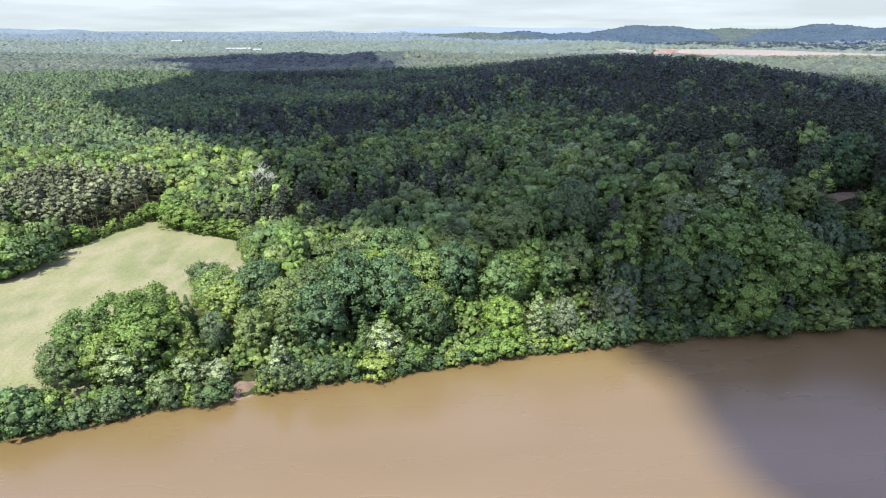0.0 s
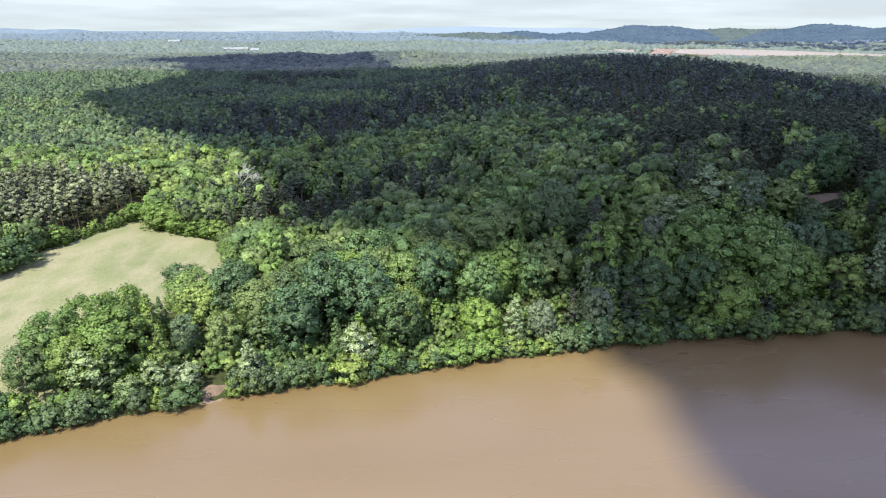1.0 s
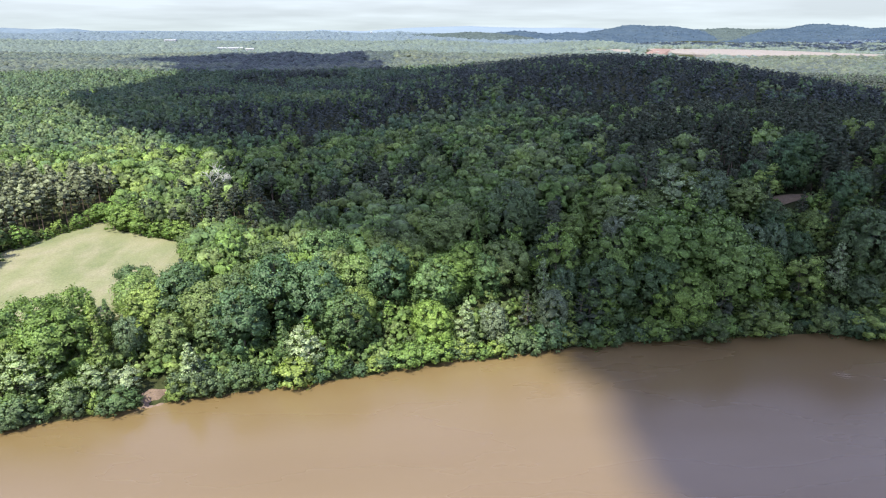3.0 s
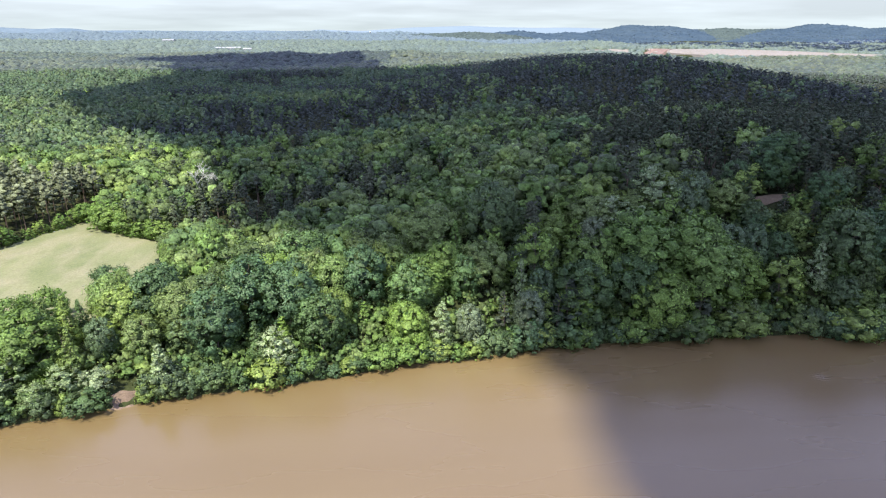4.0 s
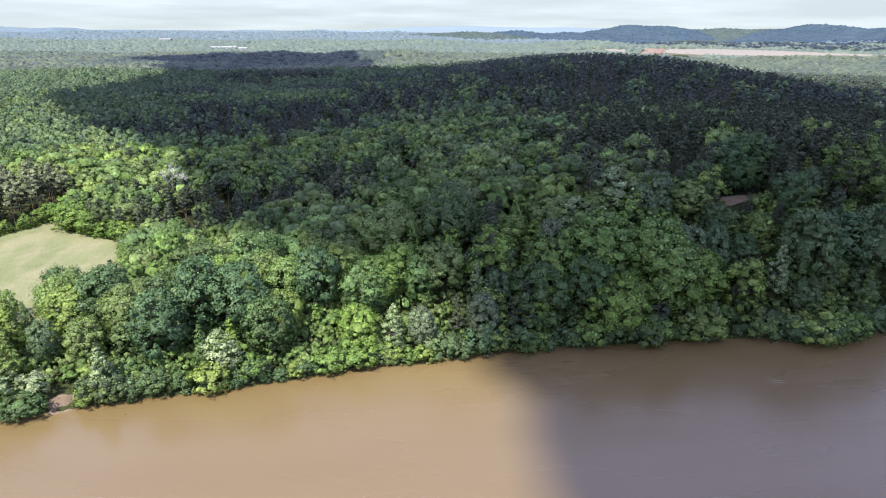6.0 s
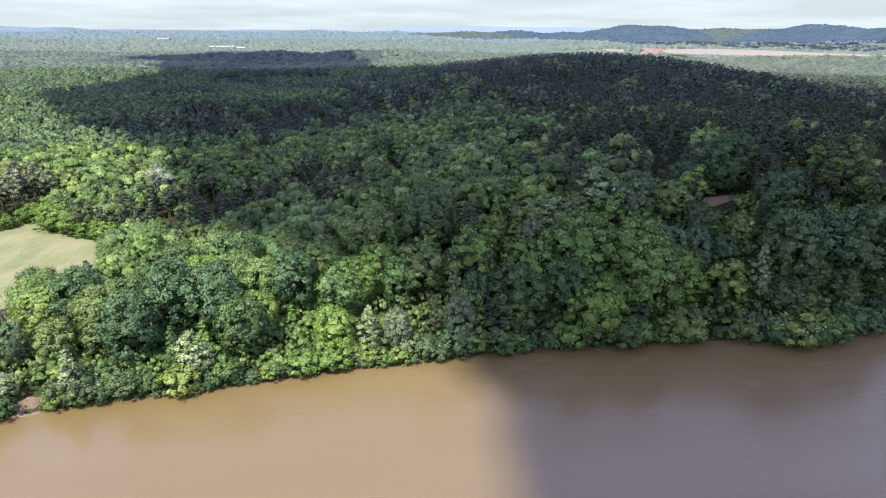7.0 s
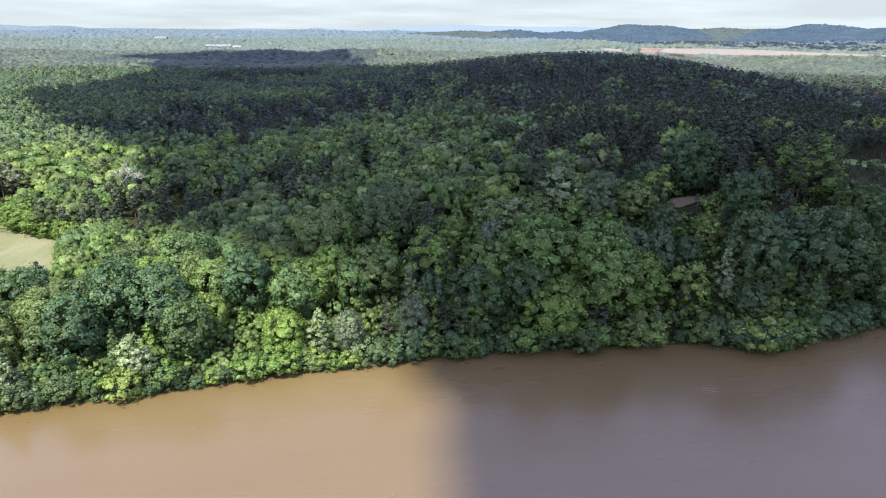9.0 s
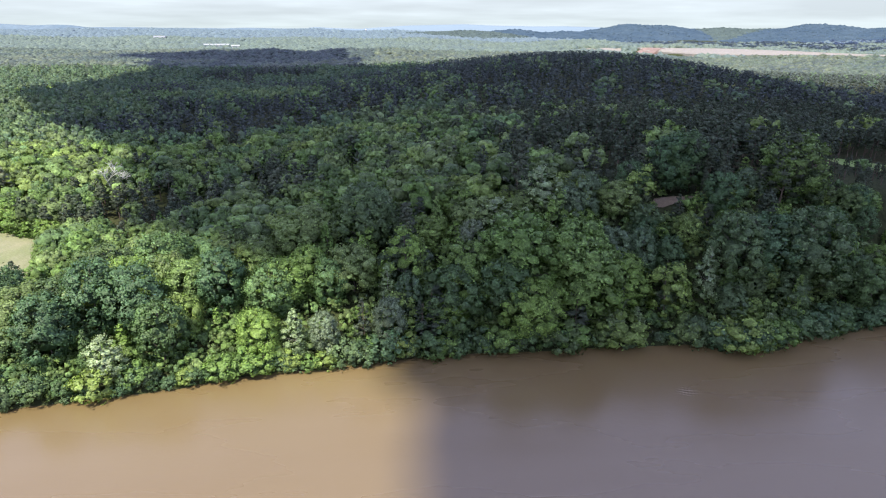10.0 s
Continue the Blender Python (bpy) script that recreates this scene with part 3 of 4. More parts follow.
def lobes_pine(rng, n, tall, wide, low):
    """Open, layered tufts on a high crown."""
    out = []
    for i in range(n):
        f = (i + 0.5) / n
        a = i * 2.39996 + rng.uniform(-0.5, 0.5)
        rad = wide * (1 - 0.8 * f ** 1.5) * rng.uniform(0.4, 0.9)
        out.append((rad * math.cos(a), rad * math.sin(a), low + (tall - low) * f * 0.94, wide * rng.uniform(0.13, 0.28)))
    out.append((0, 0, tall - wide * 0.3, wide * 0.26))
    out.append((0, 0, low + (tall - low) * 0.55, wide * 0.36))
    return out, np.array((0, 0, low + (tall - low) * 0.3))


def stick(vs, fs, a, b, r0, r1, sides=6):
    """Adds a tapered limb from a to b to lists of corners and faces."""
    a, b = Vector(a), Vector(b)
    q = (b - a).to_track_quat("Z", "Y")
    n = len(vs)
    for p, r in ((a, r0), (b, r1)):
        for k in range(sides):
            t = k / sides * math.tau
            vs.append(tuple(p + q @ Vector((r * math.cos(t), r * math.sin(t), 0))))
    for k in range(sides):
        fs.append((n + k, n + (k + 1) % sides, n + sides + (k + 1) % sides, n + sides + k))


def trunk_mesh(rng, name, tall, low, girth, lobes, material):
    vs, fs = [], []
    p, lean = Vector((0, 0, -0.6)), Vector((rng.normal(0, 0.03), rng.normal(0, 0.03), 1))
    joints = [p]
    for i in range(4):
        q = p + lean * (tall * 0.92 + 0.6) / 4 + Vector((rng.normal(0, 0.12), rng.normal(0, 0.12), 0))
        stick(vs, fs, p, q, girth * (1 - 0.22 * i) * (1.35 if i == 0 else 1), girth * (1 - 0.22 * (i + 1)), 7)
        p = q
        joints.append(p)
    for x, y, z, r in lobes[::max(2, len(lobes) // 14)]:
        root = max(low * 0.75, z - 0.35 * math.hypot(x, y) - r * 0.8)
        f = min(0.95, max(0.1, (root + 0.6) / (tall * 0.92 + 0.6))) * 4
        k = min(3, int(f))
        at = joints[k].lerp(joints[k + 1], f - k)
        stick(vs, fs, at, (x * 0.9, y * 0.9, z), girth * 0.34, girth * 0.1, 5)
    return mesh_from(name, vs, np.array(fs), material, smooth_faces=True)


def part(name, data, parent, label=""):
    ob = new(name, data)
    ob.parent = parent
    return tagged(ob, label)


SHAPES = {"round": lobes_round, "cone": lobes_cone, "pine": lobes_pine}


def make_tree(name, seed, shape, tall, wide, low, n_lobes, count, size, leaves, wood, label, category, group, girth=0.22, flat=0.3):
    rng = np.random.default_rng(seed)
    lobes, mid = SHAPES[shape](rng, n_lobes, tall, wide, low)
    top = tagged(new(name), label, category, group)
    v, f, n = leafy(rng, lobes, mid, count, size, flat, 0.6 if shape == "pine" else 0.88)
    part("trunk", trunk_mesh(rng, "trunk", tall, low, girth, lobes, wood), top)
    part("crown", mesh_from("crown", v, f, leaves, None, True, n), top)
    return top


WOOD = "trees of the river wood"
kinds = {
    "oak": [make_tree("broadleaf_tree", 20 + i, "round", 15, w, lo, 90, 3400, 0.27, leaf_oak, bark_grey, "green broadleaf tree with a full billowing crown", "tree", WOOD) for i, (w, lo) in enumerate(((6.0, 0.8), (5.2, 0.6), (6.6, 1.2), (5.6, 0.4)))],
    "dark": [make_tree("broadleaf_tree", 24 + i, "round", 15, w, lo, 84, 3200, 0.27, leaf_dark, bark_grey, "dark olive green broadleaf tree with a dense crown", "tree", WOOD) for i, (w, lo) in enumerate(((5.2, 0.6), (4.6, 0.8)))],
    "tall": [make_tree("poplar_tree", 30 + i, "cone", 17, 4.5, 0.8, 70, 2600, 0.27, leaf_oak, bark_grey, "tall green poplar with a pointed crown", "tree", WOOD) for i in range(2)],
    "pale": [make_tree("pale_tree", 40 + i, "cone" if i else "round", 14, 4.0, 0.8, 42, 1500, 0.30, leaf_pale, bark_pale, "silvery pale green tree at the water's edge", "tree", WOOD, 0.16, 0.5) for i in range(2)],
    "young": [make_tree("young_tree", 50 + i, "cone" if i else "round", 11, 2.9, 0.5, 26, 900, 0.28, leaf_young, bark_grey, "bright yellow green young broadleaf tree", "tree", WOOD, 0.14) for i in range(2)],
    "blue": [make_tree("sycamore_tree", 60 + i, "round", 15, 4.9, 0.5, 84, 3000, 0.27, leaf_blue, bark_grey, "bluish green tree with glossy leaves", "tree", WOOD) for i in range(2)],
    "pine": [make_tree("pine_tree", 70 + i, "pine", 17, 4.1, 3.6, 46, 1700, 0.28, leaf_pine, bark_pine, "dark grey green pine with a bare trunk", "tree", WOOD, 0.24, 0.6) for i in range(3)],
    "cedar": [make_tree("cedar_tree", 80, "cone", 12, 2.2, 0.6, 34, 900, 0.26, leaf_pine, bark_pine, "narrow dark cedar beside the river", "tree", WOOD, 0.16)],
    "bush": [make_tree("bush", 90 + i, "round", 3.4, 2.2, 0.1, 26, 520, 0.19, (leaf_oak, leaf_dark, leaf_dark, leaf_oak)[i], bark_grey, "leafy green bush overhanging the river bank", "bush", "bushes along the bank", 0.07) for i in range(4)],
}
used = {k: 0 for k in kinds}
chooser = random.Random(5)


def stand(kind, x, y, tall=None, which=None, sink=0.0, broad=1.0):
    """Puts one tree of a kind at a place; the first of each build stands where it was made."""
    pool = kinds[kind]
    i = used[kind] if used[kind] < len(pool) else (which if which is not None else chooser.randrange(len(pool)))
    ref = {"oak": 15, "dark": 15, "tall": 17, "pale": 14, "young": 11, "blue": 15, "pine": 17, "cedar": 12, "bush": 3.4}[kind]
    s = (tall or ref) / ref
    w = s * broad * chooser.uniform(0.9, 1.12)
    m = Matrix.LocRotScale((x, y, float(height(x, y)) - sink), Euler((chooser.gauss(0, 0.02), chooser.gauss(0, 0.02), chooser.uniform(0, 6.28))), (w, w, s))
    if used[kind] < len(pool):
        pool[i].matrix_basis = m
        made = pool[i]
    else:
        made = copy_thing(pool[i], m)
    used[kind] += 1
    return made


lone = make_tree("pine_tree", 75, "round", 11.0, 4.8, 4.2, 36, 1900, 0.27, leaf_dark, bark_pine, "lone rounded pine standing at the field's edge", "tree", WOOD, 0.24, 0.45)
lone.matrix_basis = pose(-67.7, 191.7, float(height(-67.7, 191.7)))

# trees with a place of their own: kind, x, y, height
taken = []
for kind, x, y, tall, broad in [
    ("pale", -71, 138.5, 13.5, 1.35), ("oak", -84, 148, 17.5, 1.15), ("oak", -79, 157, 17.5, 1.15), ("oak", -87, 141, 13, 1.1), ("oak", -75, 166, 15, 1.1), ("oak", -78, 143, 15, 1.1), ("oak", -70, 149, 16, 1.15), ("pale", -35.5, 144, 13, 1.0), ("pale", -57, 141, 9, 1.1), ("pale", -51, 142, 7.5, 1.1),
    ("pale", -8, 150.5, 13, 0.8), ("pale", -63, 137, 7, 1.1), ("pale", 35, 163, 15.5, 1.0), ("pale", 44, 161.5, 6, 1.0), ("blue", 60, 166, 16, 0.9), ("cedar", 68, 168, 14, 1.1), ("cedar", 53, 167, 13, 1.1),
    ("pale", 153, 181, 17.5, 0.8), ("pale", 166, 168.5, 9, 1.0), ("bush", 169, 166.2, 6.0, 1.4), ("bush", 161, 167, 5.5, 1.4), ("pale", 123, 173.5, 8, 1.2), ("pale", 131, 174.5, 8, 1.2), ("bush", 193, 179, 6, 1.3),
    ("young", 51.5, 190, 15, 1.1), ("young", 155.5, 199.5, 8, 1.5), ("young", -79, 181, 7, 1.1), ("blue", 84, 191.5, 16, 0.95), ("pale", 93, 197, 15.5, 1.1), ("pale", 101, 195.5, 15.5, 1.2), ("blue", 125.5, 188, 16.5, 1.2),
    ("cedar", 73, 169.5, 15, 1.4), ("cedar", 112, 171.5, 14, 1.5), ("cedar", 150, 200.5, 7, 1.3), ("pale", 59, 177, 19, 0.7), ("young", 146, 181, 15, 1.2),
]:
    stand(kind, x, y, tall, None, 0.0, broad)
    taken.append((x, y, 2.5 if kind == "bush" else min(5.5, 0.32 * tall)))
taken += [(-78, 305, 7.0), (-44, 143, 7.5), (-67.7, 191, 9.0), (-70, 182, 8.0), (-63, 187, 6.0)]


def pine_share(x, y):
    """How likely a tree is a pine, by the part of the wood."""
    p = np.full(np.shape(x), 0.12)
    w = 25 * np.sin(x * 0.03) + 20 * np.sin(y * 0.045 + 1)
    p = np.where((x > 90 + w) & (y > 236 + 0.3 * w), 0.88, p)
    p = np.where((x > -78) & (x < 25) & (y > 252 + 0.2 * w) & (y < 318 + 0.3 * w), 0.8, p)
    p = np.where((x > -190 + w) & (x < 75 + w) & (y > 440 + w) & (y < 640 + w), 0.8, p)
    patch = np.sin(x * 0.019 + 1.7 * np.sin(y * 0.011)) + np.sin(y * 0.023 - x * 0.008 + 1.1) + 0.8 * np.sin(x * 0.047 + y * 0.031)
    p = np.where((y > 640) & (x > -260) & (y < 1150), np.where(patch > np.where(x > 60, -0.9, 0.3), 0.93, 0.08), p)
    p = np.where((x > 60) & (x < 260) & (y - shore(x) < 75), 0.3, p)
    p = np.where((x > 75) & (x < 190) & (y > 330 + w) & (y < 390 + w), 0.25, p)
    p = np.where((x > 118) & (y > 214), 0.9, p)
    p = np.where((x < 60) & (y - shore(x) < 60), 0.02, p)
    return np.where((x < -122) & (x > -185) & (y > 246) & (y < 322), 0.97, p)


def scatter(seed, y0, y1, step, margin):
    """Uneven tree places inside the wedge of land that lies open to the north of the river."""
    rng = np.random.default_rng(seed)
    x, y = np.meshgrid(np.arange(-60 - 0.76 * y1, 130 + 0.8 * y1, step), np.arange(y0, y1, step))
    x, y = x.ravel() + rng.uniform(-0.45, 0.45, x.size) * step, y.ravel() + rng.uniform(-0.45, 0.45, x.size) * step
    keep = (x > -34 - 0.675 * y) & (x < 116 + 0.72 * y) & (y - shore(x) > margin)
    for poly in CLEAR:
        keep &= ~(inside(poly, x, y) | (edge_gap(poly, x, y) < margin * 0.5))
    return x[keep], y[keep], rng


# the near wood, tree by tree
x, y, rng = scatter(1, 100, 232, 9.6, 2.6)
s = y - shore(x)
near = (s < 46) & (x < 250)
near_n = 0
for tx, ty, ts in zip(x[near], y[near], s[near]):
    if any((tx - a) ** 2 + (ty - b) ** 2 < r * r for a, b, r in taken):
        continue
    r = rng.random()
    if tx < -84:
        continue
    left = tx < -30
    tall = rng.uniform(10, 15.5) if left else rng.uniform(13, 20.5) + (1.5 if tx > 60 else 0)
    if ts < 8:
        tall *= 0.8
    if inside(LOW_TREES, tx, ty)[0]:
        tall *= 0.5
    if 138 < tx < 172 and ty > 188:
        tall *= 0.5
    if r < float(pine_share(tx, ty)) * (0.1 if ts < 16 else 1):
        stand("pine", tx, ty, tall * 1.05)
    elif r < 0.60:
        # more dark crowns past x 66, deepening the cloud's shade by leaf colour
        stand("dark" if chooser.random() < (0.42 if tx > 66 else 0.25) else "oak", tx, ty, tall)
    elif r < 0.76:
        stand("tall", tx, ty, tall * 1.1)
    elif r < (0.79 if tx < 50 else 0.86):
        stand("blue", tx, ty, tall)
    elif r < 0.965:
        stand("young", tx, ty, tall * 0.85)
    else:
        stand("pale", tx, ty, tall * 0.95)
    near_n += 1

# smaller trees between the tall ones on the bluff
x, y, rng = scatter(33, 150, 215, 8.6, 7.0)
for tx, ty, ts in zip(x, y, y - shore(x)):
    if 55 < tx < 225 and ts < 44 and all(math.hypot(tx - a, ty - b) > r for a, b, r in taken):
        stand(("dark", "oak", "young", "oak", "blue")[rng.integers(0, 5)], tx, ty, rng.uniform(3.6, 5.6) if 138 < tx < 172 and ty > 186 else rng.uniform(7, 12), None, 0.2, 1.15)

# low growth round the clearing on the bluff
for i in range(34):
    a = i / 34 * math.tau
    rx, ry = 152.5 + 14 * math.cos(a) * chooser.uniform(0.9, 1.2), 206 + 8.5 * math.sin(a) * chooser.uniform(0.9, 1.3)
    front = ry < 206
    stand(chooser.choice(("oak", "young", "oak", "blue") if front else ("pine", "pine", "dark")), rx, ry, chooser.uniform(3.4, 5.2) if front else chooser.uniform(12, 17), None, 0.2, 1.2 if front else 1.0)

# bushes along the water's edge and along the field
bx = -150.0
while bx < 250:
    by = float(shore(bx))
    if not -49.0 < bx < -39.5:
        stand("bush", bx, by + chooser.uniform(-0.2, 1.7), chooser.choice((1.3, 1.8, 2.3, 2.8, 3.8)) * chooser.uniform(0.85, 1.2), None, 0.1, chooser.uniform(0.7, 1.0))
    bx += chooser.uniform(1.3, 2.3)
for (ax, ay), (cx, cy), gap, kind, lo, hi in (((-150, 208), (-141, 224), 3.0, "bush", 4, 7), ((-137.5, 244), (-118.5, 286), 1.9, "young", 4.5, 7), ((-106.5, 268), (-63, 243.8), 2.5, "young", 5.5, 9), ((-62.5, 243), (-58.5, 214), 3.0, "oak", 7, 10), ((-106, 272), (-113, 284), 3.0, "young", 6, 9), ((-96, 127), (-82, 131), 2.2, "bush", 2.5, 4)):
    length = math.hypot(cx - ax, cy - ay)
    for i in range(int(length / gap) + 1):
        f = min(1, i * gap / length)
        stand(kind, ax + (cx - ax) * f + chooser.uniform(-1, 1), ay + (cy - ay) * f + chooser.uniform(-0.5, 1.5), chooser.uniform(lo, hi), None, 0.1, 1.35 if kind == "young" else 1.0)


def template(seed, shape, tall, wide, low, n_lobes, count, size):
    """A tree of the wood: its crown alone."""
    rng = np.random.default_rng(seed)
    lobes, mid = SHAPES[shape](rng, n_lobes, tall, wide, low)
    return leafy(rng, lobes, mid, count, size, 0.6, 0.65 if shape == "pine" else 0.88, 0.88)


def forest(name, label, xs, ys, talls, forms, ref, material, seed, tone=None):
    """Very many trees in one mesh: each a turned and scaled copy of one of a few forms."""
    rng = np.random.default_rng(seed)
    if not len(xs):
        return None
    zs = height(xs, ys)
    which = rng.integers(0, len(forms), len(xs))
    vs, fs, ns, tint, at = [], [], [], [], 0
    for k, (form, tri, out) in enumerate(forms):
        m = which == k
        n = int(m.sum())
        if not n:
            continue
        a = rng.uniform(0, 2 * math.pi, n)
        ca, sa = np.cos(a)[:, None], np.sin(a)[:, None]
        sc = (talls[m] / ref)[:, None]
        wd = sc * rng.uniform(0.9, 1.2, n)[:, None]
        fx, fy, fz = form[:, 0][None], form[:, 1][None], form[:, 2][None]
        vs.append(np.stack([(fx * ca - fy * sa) * wd + xs[m][:, None], (fx * sa + fy * ca) * wd + ys[m][:, None], fz * sc + zs[m][:, None]], -1).reshape(-1, 3))
        ox, oy, oz = out[:, 0][None], out[:, 1][None], out[:, 2][None]
        ns.append(np.stack([ox * ca - oy * sa, ox * sa + oy * ca, oz + 0 * ca], -1).reshape(-1, 3))
        fs.append((tri[None] + (at + np.arange(n) * len(form))[:, None, None]).reshape(-1, 3))
        at += n * len(form)
        drift = 0.5 + 0.3 * np.sin(xs[m] * 0.013 + 1.5 * np.sin(ys[m] * 0.009)) + 0.2 * np.sin(ys[m] * 0.031 + xs[m] * 0.017)
        shade = np.clip(drift * 0.5 + rng.uniform(0, 0.5, n), 0, 0.8 if tone is not None else 1)
        if tone is not None:
            shade = np.maximum(shade, tone[m] * rng.uniform(0.85, 1, n))
        tint.append(np.repeat(shade, len(tri)))
    me = mesh_from(name, np.concatenate(vs), np.concatenate(fs), material, np.concatenate(tint), True, np.concatenate(ns))
    return tagged(new(name, me), label, "forest", kind="stuff")


def trunks(name, label, xs, ys, talls, seed):
    """Bare stems below high crowns, as one mesh."""
    rng = np.random.default_rng(seed)
    zs = height(xs, ys)
    a = np.arange(5) / 5 * 2 * math.pi
    ring = np.stack([np.cos(a), np.sin(a)], -1)
    lo = np.concatenate([ring * 0.24, np.full((5, 1), -0.5)], 1)
    hi = np.concatenate([ring * 0.10, np.ones((5, 1))], 1)
    one = np.concatenate([lo, hi])
    v = np.repeat(one[None], len(xs), 0)
    v[:, 5:, 2] = (talls * 0.9)[:, None]
    v += np.stack([xs, ys, zs], -1)[:, None, :]
    q = np.array([[k, (k + 1) % 5, 5 + (k + 1) % 5, 5 + k] for k in range(5)])
    f = (q[None] + (np.arange(len(xs)) * 10)[:, None, None]).reshape(-1, 4)
    return tagged(new(name, mesh_from(name, v.reshape(-1, 3), f, bark_pine)), label, "forest", kind="stuff")


def wood(seed, y0, y1, step, margin, puffs, cards_n, size, far_edge):
    x, y, rng = scatter(seed, y0, y1, step, margin)
    wide_n = len(x)
    px, py, _ = scatter(seed + 50, y0, y1, step * 0.84, margin)
    x, y = np.concatenate([x, px]), np.concatenate([y, py])
    s = y - shore(x)
    keep = (s >= 46) | (x >= 250) if y0 < 232 else np.ones(len(x), bool)
    keep &= ~((x < -84) & (s < 20) & (x > -300))
    pine = np.arange(len(x)) >= wide_n
    keep &= (rng.random(len(x)) < pine_share(x, y)) == pine
    x, y, pine = x[keep], y[keep], pine[keep]
    young = ~pine & (rng.random(len(x)) < (0.02 if far_edge else 0.12))
    oak = ~pine & ~young
    low_wood = np.where((x < -20) & (y < 330), 0.85, 1.0)
    tall = rng.uniform(12.5, 18, len(x)) * low_wood
    # pines beside the field, given the sunlit needle tone
    stand_pine = (x < -122) & (x > -190) & (y < 325)
    tall = np.where(pine, np.where(stand_pine, rng.uniform(18, 22, len(x)), rng.uniform(14, 18, len(x)) * low_wood), tall)
    tall = np.where(inside(LOW_TREES, x, y), 0.35 * tall, tall)
    near_word = "distant" if far_edge else "dense"

    def form(i, shape, high, wide, low, share=1.0):
        return template(seed * 10 + i, shape, high, wide, low, max(5, int(puffs * share)), int(cards_n * share), size)

    forest("broadleaf_forest", near_word + " green broadleaf forest with billowing crowns", x[oak], y[oak], tall[oak], [form(i, "round", 15, w, lo) for i, (w, lo) in enumerate(((5.9, 1.5), (5.2, 2.5), (6.4, 2.0), (5.6, 1.5)))], 15, (leaf_oak_hazier if y0 >= 700 else leaf_oak_hazy) if far_edge else leaf_oak_s, seed)
    forest("young_forest", "bright yellow green young trees among the forest", x[young], y[young], tall[young] * 0.95, [form(4 + i, sh, 13, 3.8, 1, 0.8) for i, sh in enumerate(("cone", "round"))], 13, leaf_young_s, seed + 1)
    forest("pine_forest", near_word + " dark grey green pine forest", x[pine], y[pine], tall[pine], [form(7 + i, "pine", 17, 4.2, 6.0, 0.62 if far_edge else 0.75) for i in range(3)], 17, leaf_pine_hazy if far_edge else leaf_pine_s, seed + 2, stand_pine[pine].astype(float))
    if not far_edge:
        trunks("pine_trunks", "bare pine trunks under the dark forest crowns", x[pine], y[pine], tall[pine], seed)


# undergrowth between the trees of the bank and the bluff
x, y, rng = scatter(31, 130, 220, 3.7, 4.0)
low = (x > -80) & (x < 215) & (y - shore(x) < np.where(x > 60, 48, 26)) & (np.hypot(x + 44, y - 141) > 7)
forest("undergrowth", "tangled green shrubs under the trees of the bank", x[low], y[low], rng.uniform(2.6, 4.8, int(low.sum())), [template(300 + i, "round", 3.4, 2.3, 0.0, 10, 66, 0.26) for i in range(3)], 3.4, leaf_oak_s, 31)

wood(2, 120, 420, 9.2, 4.5, 34, 200, 0.52, False)
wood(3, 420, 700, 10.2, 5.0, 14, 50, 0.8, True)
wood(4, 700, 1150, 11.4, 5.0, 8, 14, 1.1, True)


def far_wood(name, seed, y0, y1, step, radius, tall, leaves):
    """Far canopy: low bumpy domes, one for each crown or clump of crowns."""
    x, y, rng = scatter(seed, y0, y1, step, 4.0)
    tri, n, k = BALL_F, len(x), len(BALL_V)
    v = BALL_V[None] * (1 + rng.uniform(-0.3, 0.3, (n, k, 1)))
    a = rng.uniform(0, 6.28, (n, 1))
    r = radius * rng.uniform(0.65, 1.55, (n, 1))
    h = (tall * rng.uniform(0.7, 1.2, n) * np.where((x > 600) & (y < 2350) & (edge_gap(RED, x, y) < 170), 0.62, 1.0))[:, None]
    px, py = v[:, :, 0] * np.cos(a) - v[:, :, 1] * np.sin(a), v[:, :, 0] * np.sin(a) + v[:, :, 1] * np.cos(a)
    v = np.stack([px * r + x[:, None], py * r + y[:, None], v[:, :, 2] * r * 0.7 + h - r * 0.7 + height(x, y)[:, None]], -1).reshape(-1, 3)
    f = (tri[None] + (np.arange(n) * k)[:, None, None]).reshape(-1, 3)
    tone = np.clip(0.55 + 0.27 * np.sin(x * 0.008 + 1.3 * np.sin(y * 0.006)) + 0.2 * np.sin(x * 0.021 - y * 0.017) + rng.normal(0, 0.18, n), 0.12, 1)
    # pines on the low ridge, toned darkest to paint in deeper cloud shade
    tone = np.where((x > -640) & (x < -20) & (np.abs(y - 1490 + 30 * np.sin(x * 0.02)) < 150), rng.uniform(0, 0.25, n), tone)
    me = mesh_from(name, v, f, leaves, np.repeat(tone, len(tri)), True)
    return tagged(new(name, me), "far mixed woods stretching toward the horizon", "forest", kind="stuff")


far_wood("far_woods", 21, 1150, 1900, 9.2, 8.8, 13.5, leaf_far_haze)
far_wood("far_woods", 22, 1900, 3100, 15, 15.5, 15, leaf_plain_haze)
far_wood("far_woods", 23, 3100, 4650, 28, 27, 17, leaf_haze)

# ---- a dead tree, the bare bank, far buildings ----


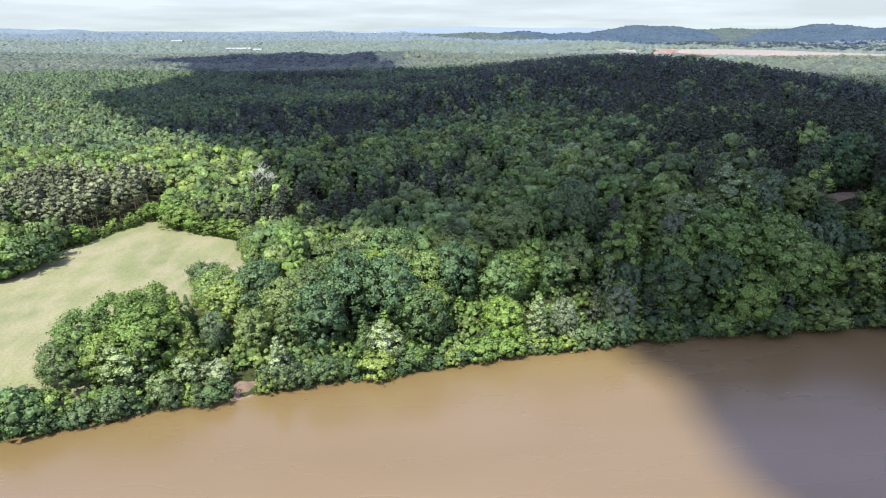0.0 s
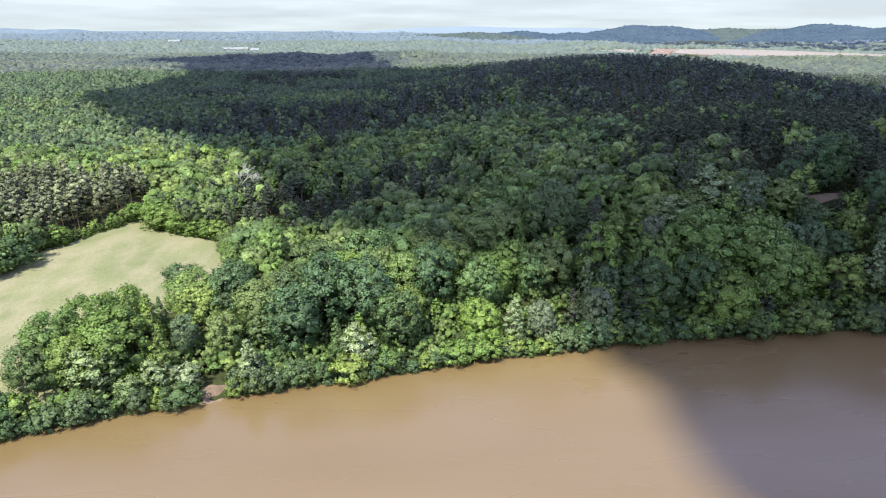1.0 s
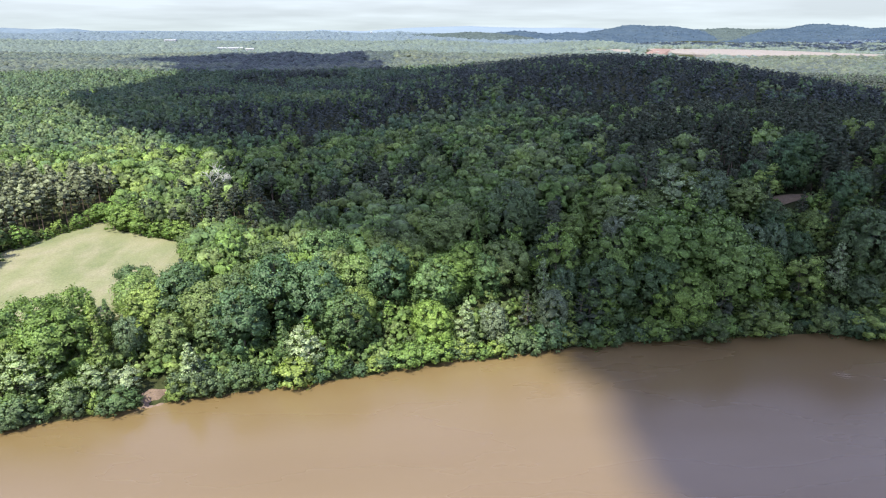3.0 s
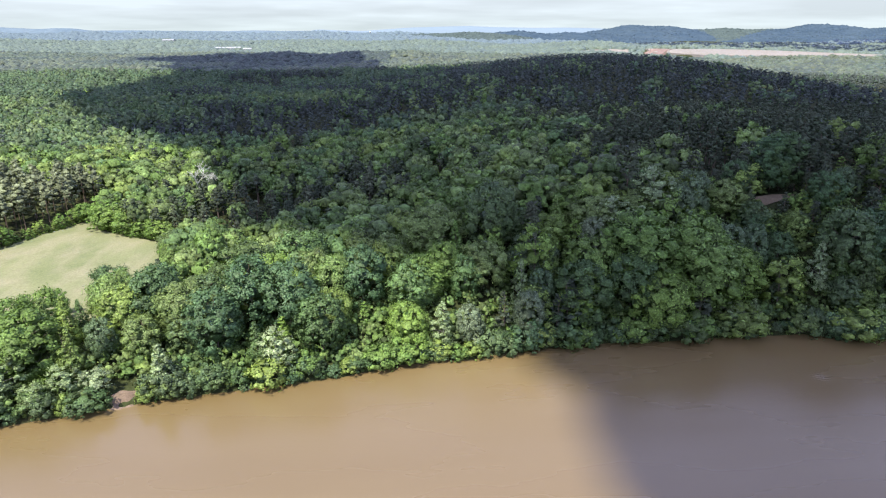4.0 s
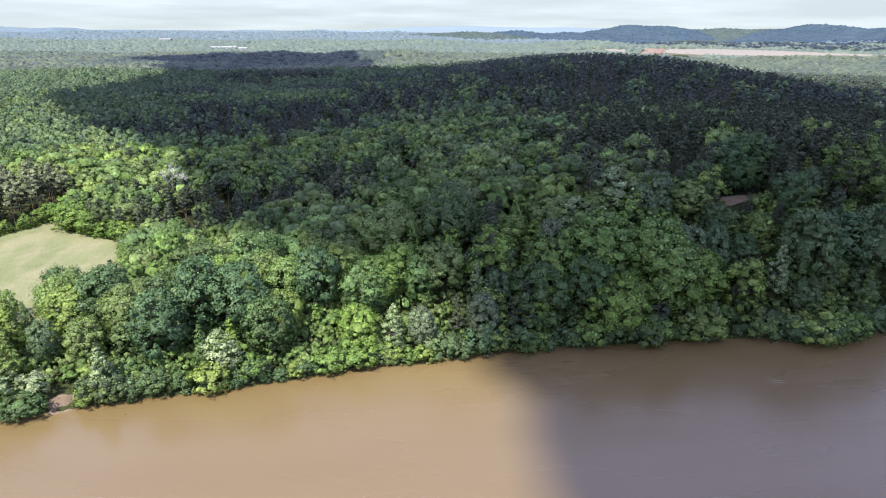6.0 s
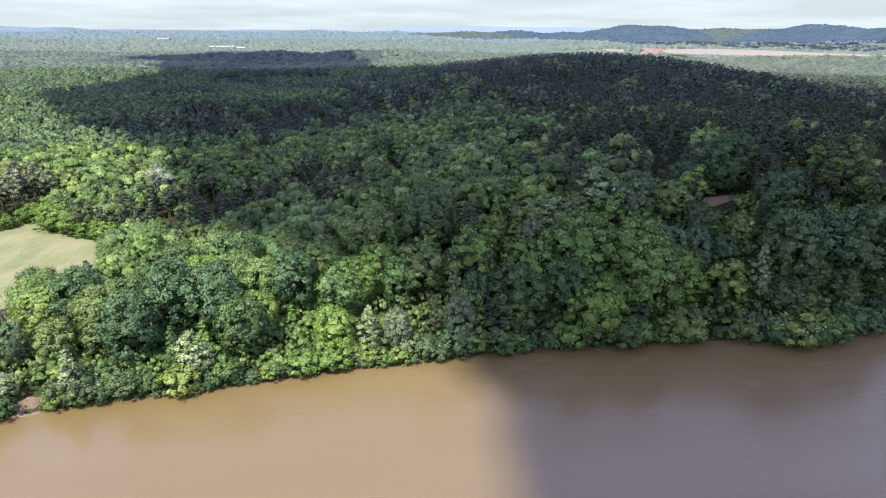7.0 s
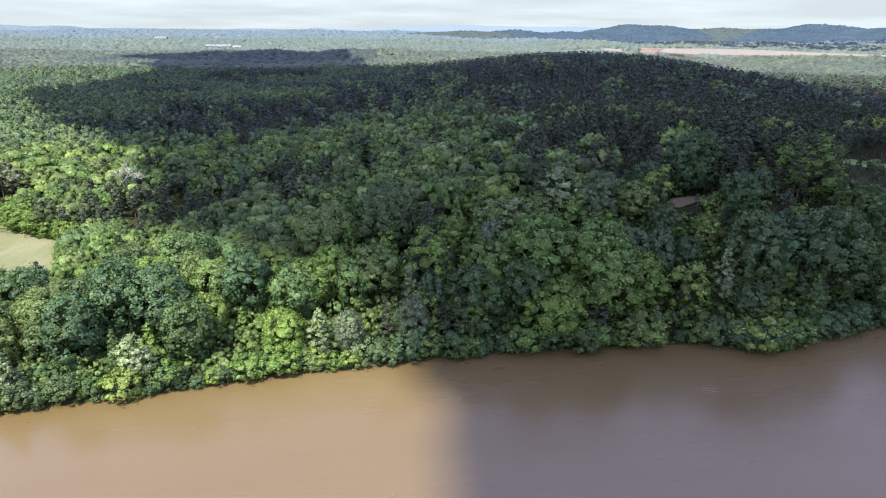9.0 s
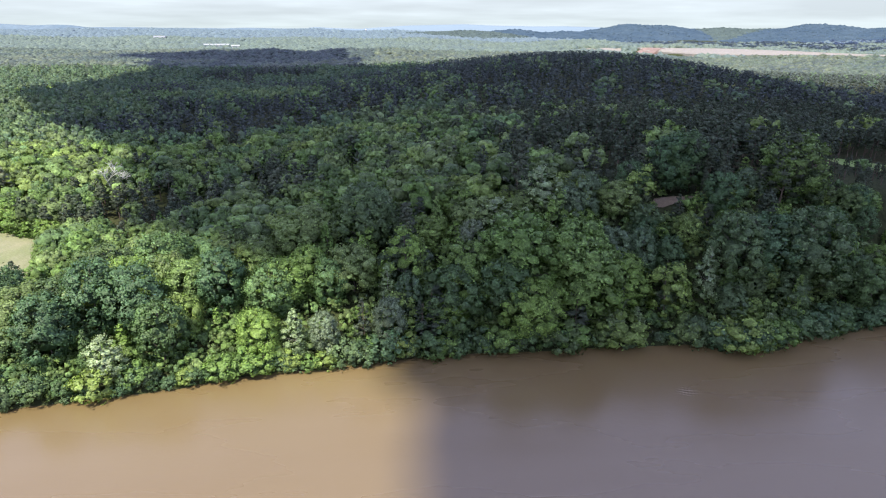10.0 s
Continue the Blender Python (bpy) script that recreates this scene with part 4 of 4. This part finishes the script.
def dead_tree(x, y, tall):
    rng = random.Random(8)
    vs, fs = [], []

    def grow(p, d, length, r, depth):
        q = p + d * length
        stick(vs, fs, p, q, r, r * 0.6, 5)
        if depth:
            for _ in range(3):
                e = (d + Vector((rng.gauss(0, 0.6), rng.gauss(0, 0.6), rng.gauss(0.15, 0.3)))).normalized()
                grow(p.lerp(q, rng.uniform(0.55, 1.0)), e, length * rng.uniform(0.55, 0.8), r * 0.6, depth - 1)

    top = tagged(new("dead_tree"), "bare grey dead tree among green woods", "tree")
    grow(Vector((0, 0, -0.5)), Vector((0, 0, 1)), tall * 0.46, 0.62, 5)
    part("trunk", mesh_from("trunk", vs, np.array(fs), bark_dead), top)
    top.matrix_basis = pose(x, y, float(height(x, y)))


dead_tree(-76, 311, 21)

bxs, bys = np.linspace(-50, -38.5, 31), np.linspace(137, 143.2, 21)
bank = grid_mesh("bank", bxs, bys, lambda x, y: np.maximum(height(x, y) + 0.22 + 0.15 * np.sin(x * 1.7) * np.sin(y * 1.3) - 0.035 * (x + 44) ** 2, -2.0), bank_mat)
tagged(new("bank", bank), "bare pinkish soil landing on the river bank", "bank", kind="structure")

# a patch of small raised ripples on the water
RIFFLE_X, RIFFLE_Y = 134.0, 144.5
rxs, rys = np.linspace(RIFFLE_X - 6, RIFFLE_X + 6, 61), np.linspace(RIFFLE_Y - 5, RIFFLE_Y + 5, 61)
riffle = grid_mesh("riffle", rxs, rys, lambda x, y: -0.05 + np.exp(-(((x - RIFFLE_X) / 3.2) ** 2) - ((y - RIFFLE_Y) / 2.6) ** 2) * (0.09 + 0.05 * np.sin(5.2 * (y - RIFFLE_Y) + 1.1 * x + 1.5 * np.sin(0.9 * x)) + 0.03 * np.sin(7.5 * x - 2.5 * y)), water_mat)
tagged(new("riffle", riffle), "patch of small ripples on the river", "river", kind="structure")

white_paint, roof_paint = paint("white_sheet_metal", (0.46, 0.47, 0.48)), paint("pale_roof", (0.33, 0.35, 0.37))


def box(name, size, at, material, parent, label=""):
    bm = bmesh.new()
    bmesh.ops.create_cube(bm, size=1.0)
    for v in bm.verts:
        v.co = Vector((v.co.x * size[0] + at[0], v.co.y * size[1] + at[1], v.co.z * size[2] + at[2]))
    me = bpy.data.meshes.new(name)
    bm.to_mesh(me)
    bm.free()
    me.materials.append(material)
    return part(name, me, parent, label)


def shed(x, y, long, deep, tall, lift):
    top = tagged(new("warehouse"), "long white warehouse far off among trees", "building", "far warehouses")
    box("wall", (long, deep, tall), (0, 0, tall / 2), white_paint, top)
    w, h = long / 2 + 1, deep / 2 + 1
    v = [(-w, -h, tall), (w, -h, tall), (w, h, tall), (-w, h, tall), (-w, 0, tall + 3), (w, 0, tall + 3)]
    me = bpy.data.meshes.new("roof")
    me.from_pydata(v, [], [(0, 1, 5, 4), (2, 3, 4, 5), (0, 4, 3), (1, 2, 5), (3, 2, 1, 0)])
    me.materials.append(roof_paint)
    part("roof", me, top)
    top.matrix_basis = pose(x, y, float(height(x, y)) + lift, 0, 0, 6)


shed(-553, 2125, 80, 26, 15, 0)
shed(-478, 2070, 24, 20, 15, 0)
shed(-942, 2710, 42, 30, 17, 0)

tank = tagged(new("water_tower"), "white water tower rising above far woods", "tower")
vs, fs = [], []
stick(vs, fs, (0, 0, 0), (0, 0, 30), 2.6, 2.2, 12)
part("column", mesh_from("column", vs, np.array(fs), white_paint, smooth_faces=True), tank)
bm = bmesh.new()
bmesh.ops.create_uvsphere(bm, u_segments=16, v_segments=10, radius=6)
for v in bm.verts:
    v.co.z = v.co.z * 0.75 + 32
me = bpy.data.meshes.new("tank")
bm.to_mesh(me)
bm.free()
me.materials.append(white_paint)
part("tank", me, tank)
tank.matrix_basis = pose(-235, 4250, float(height(-235, 4250)))
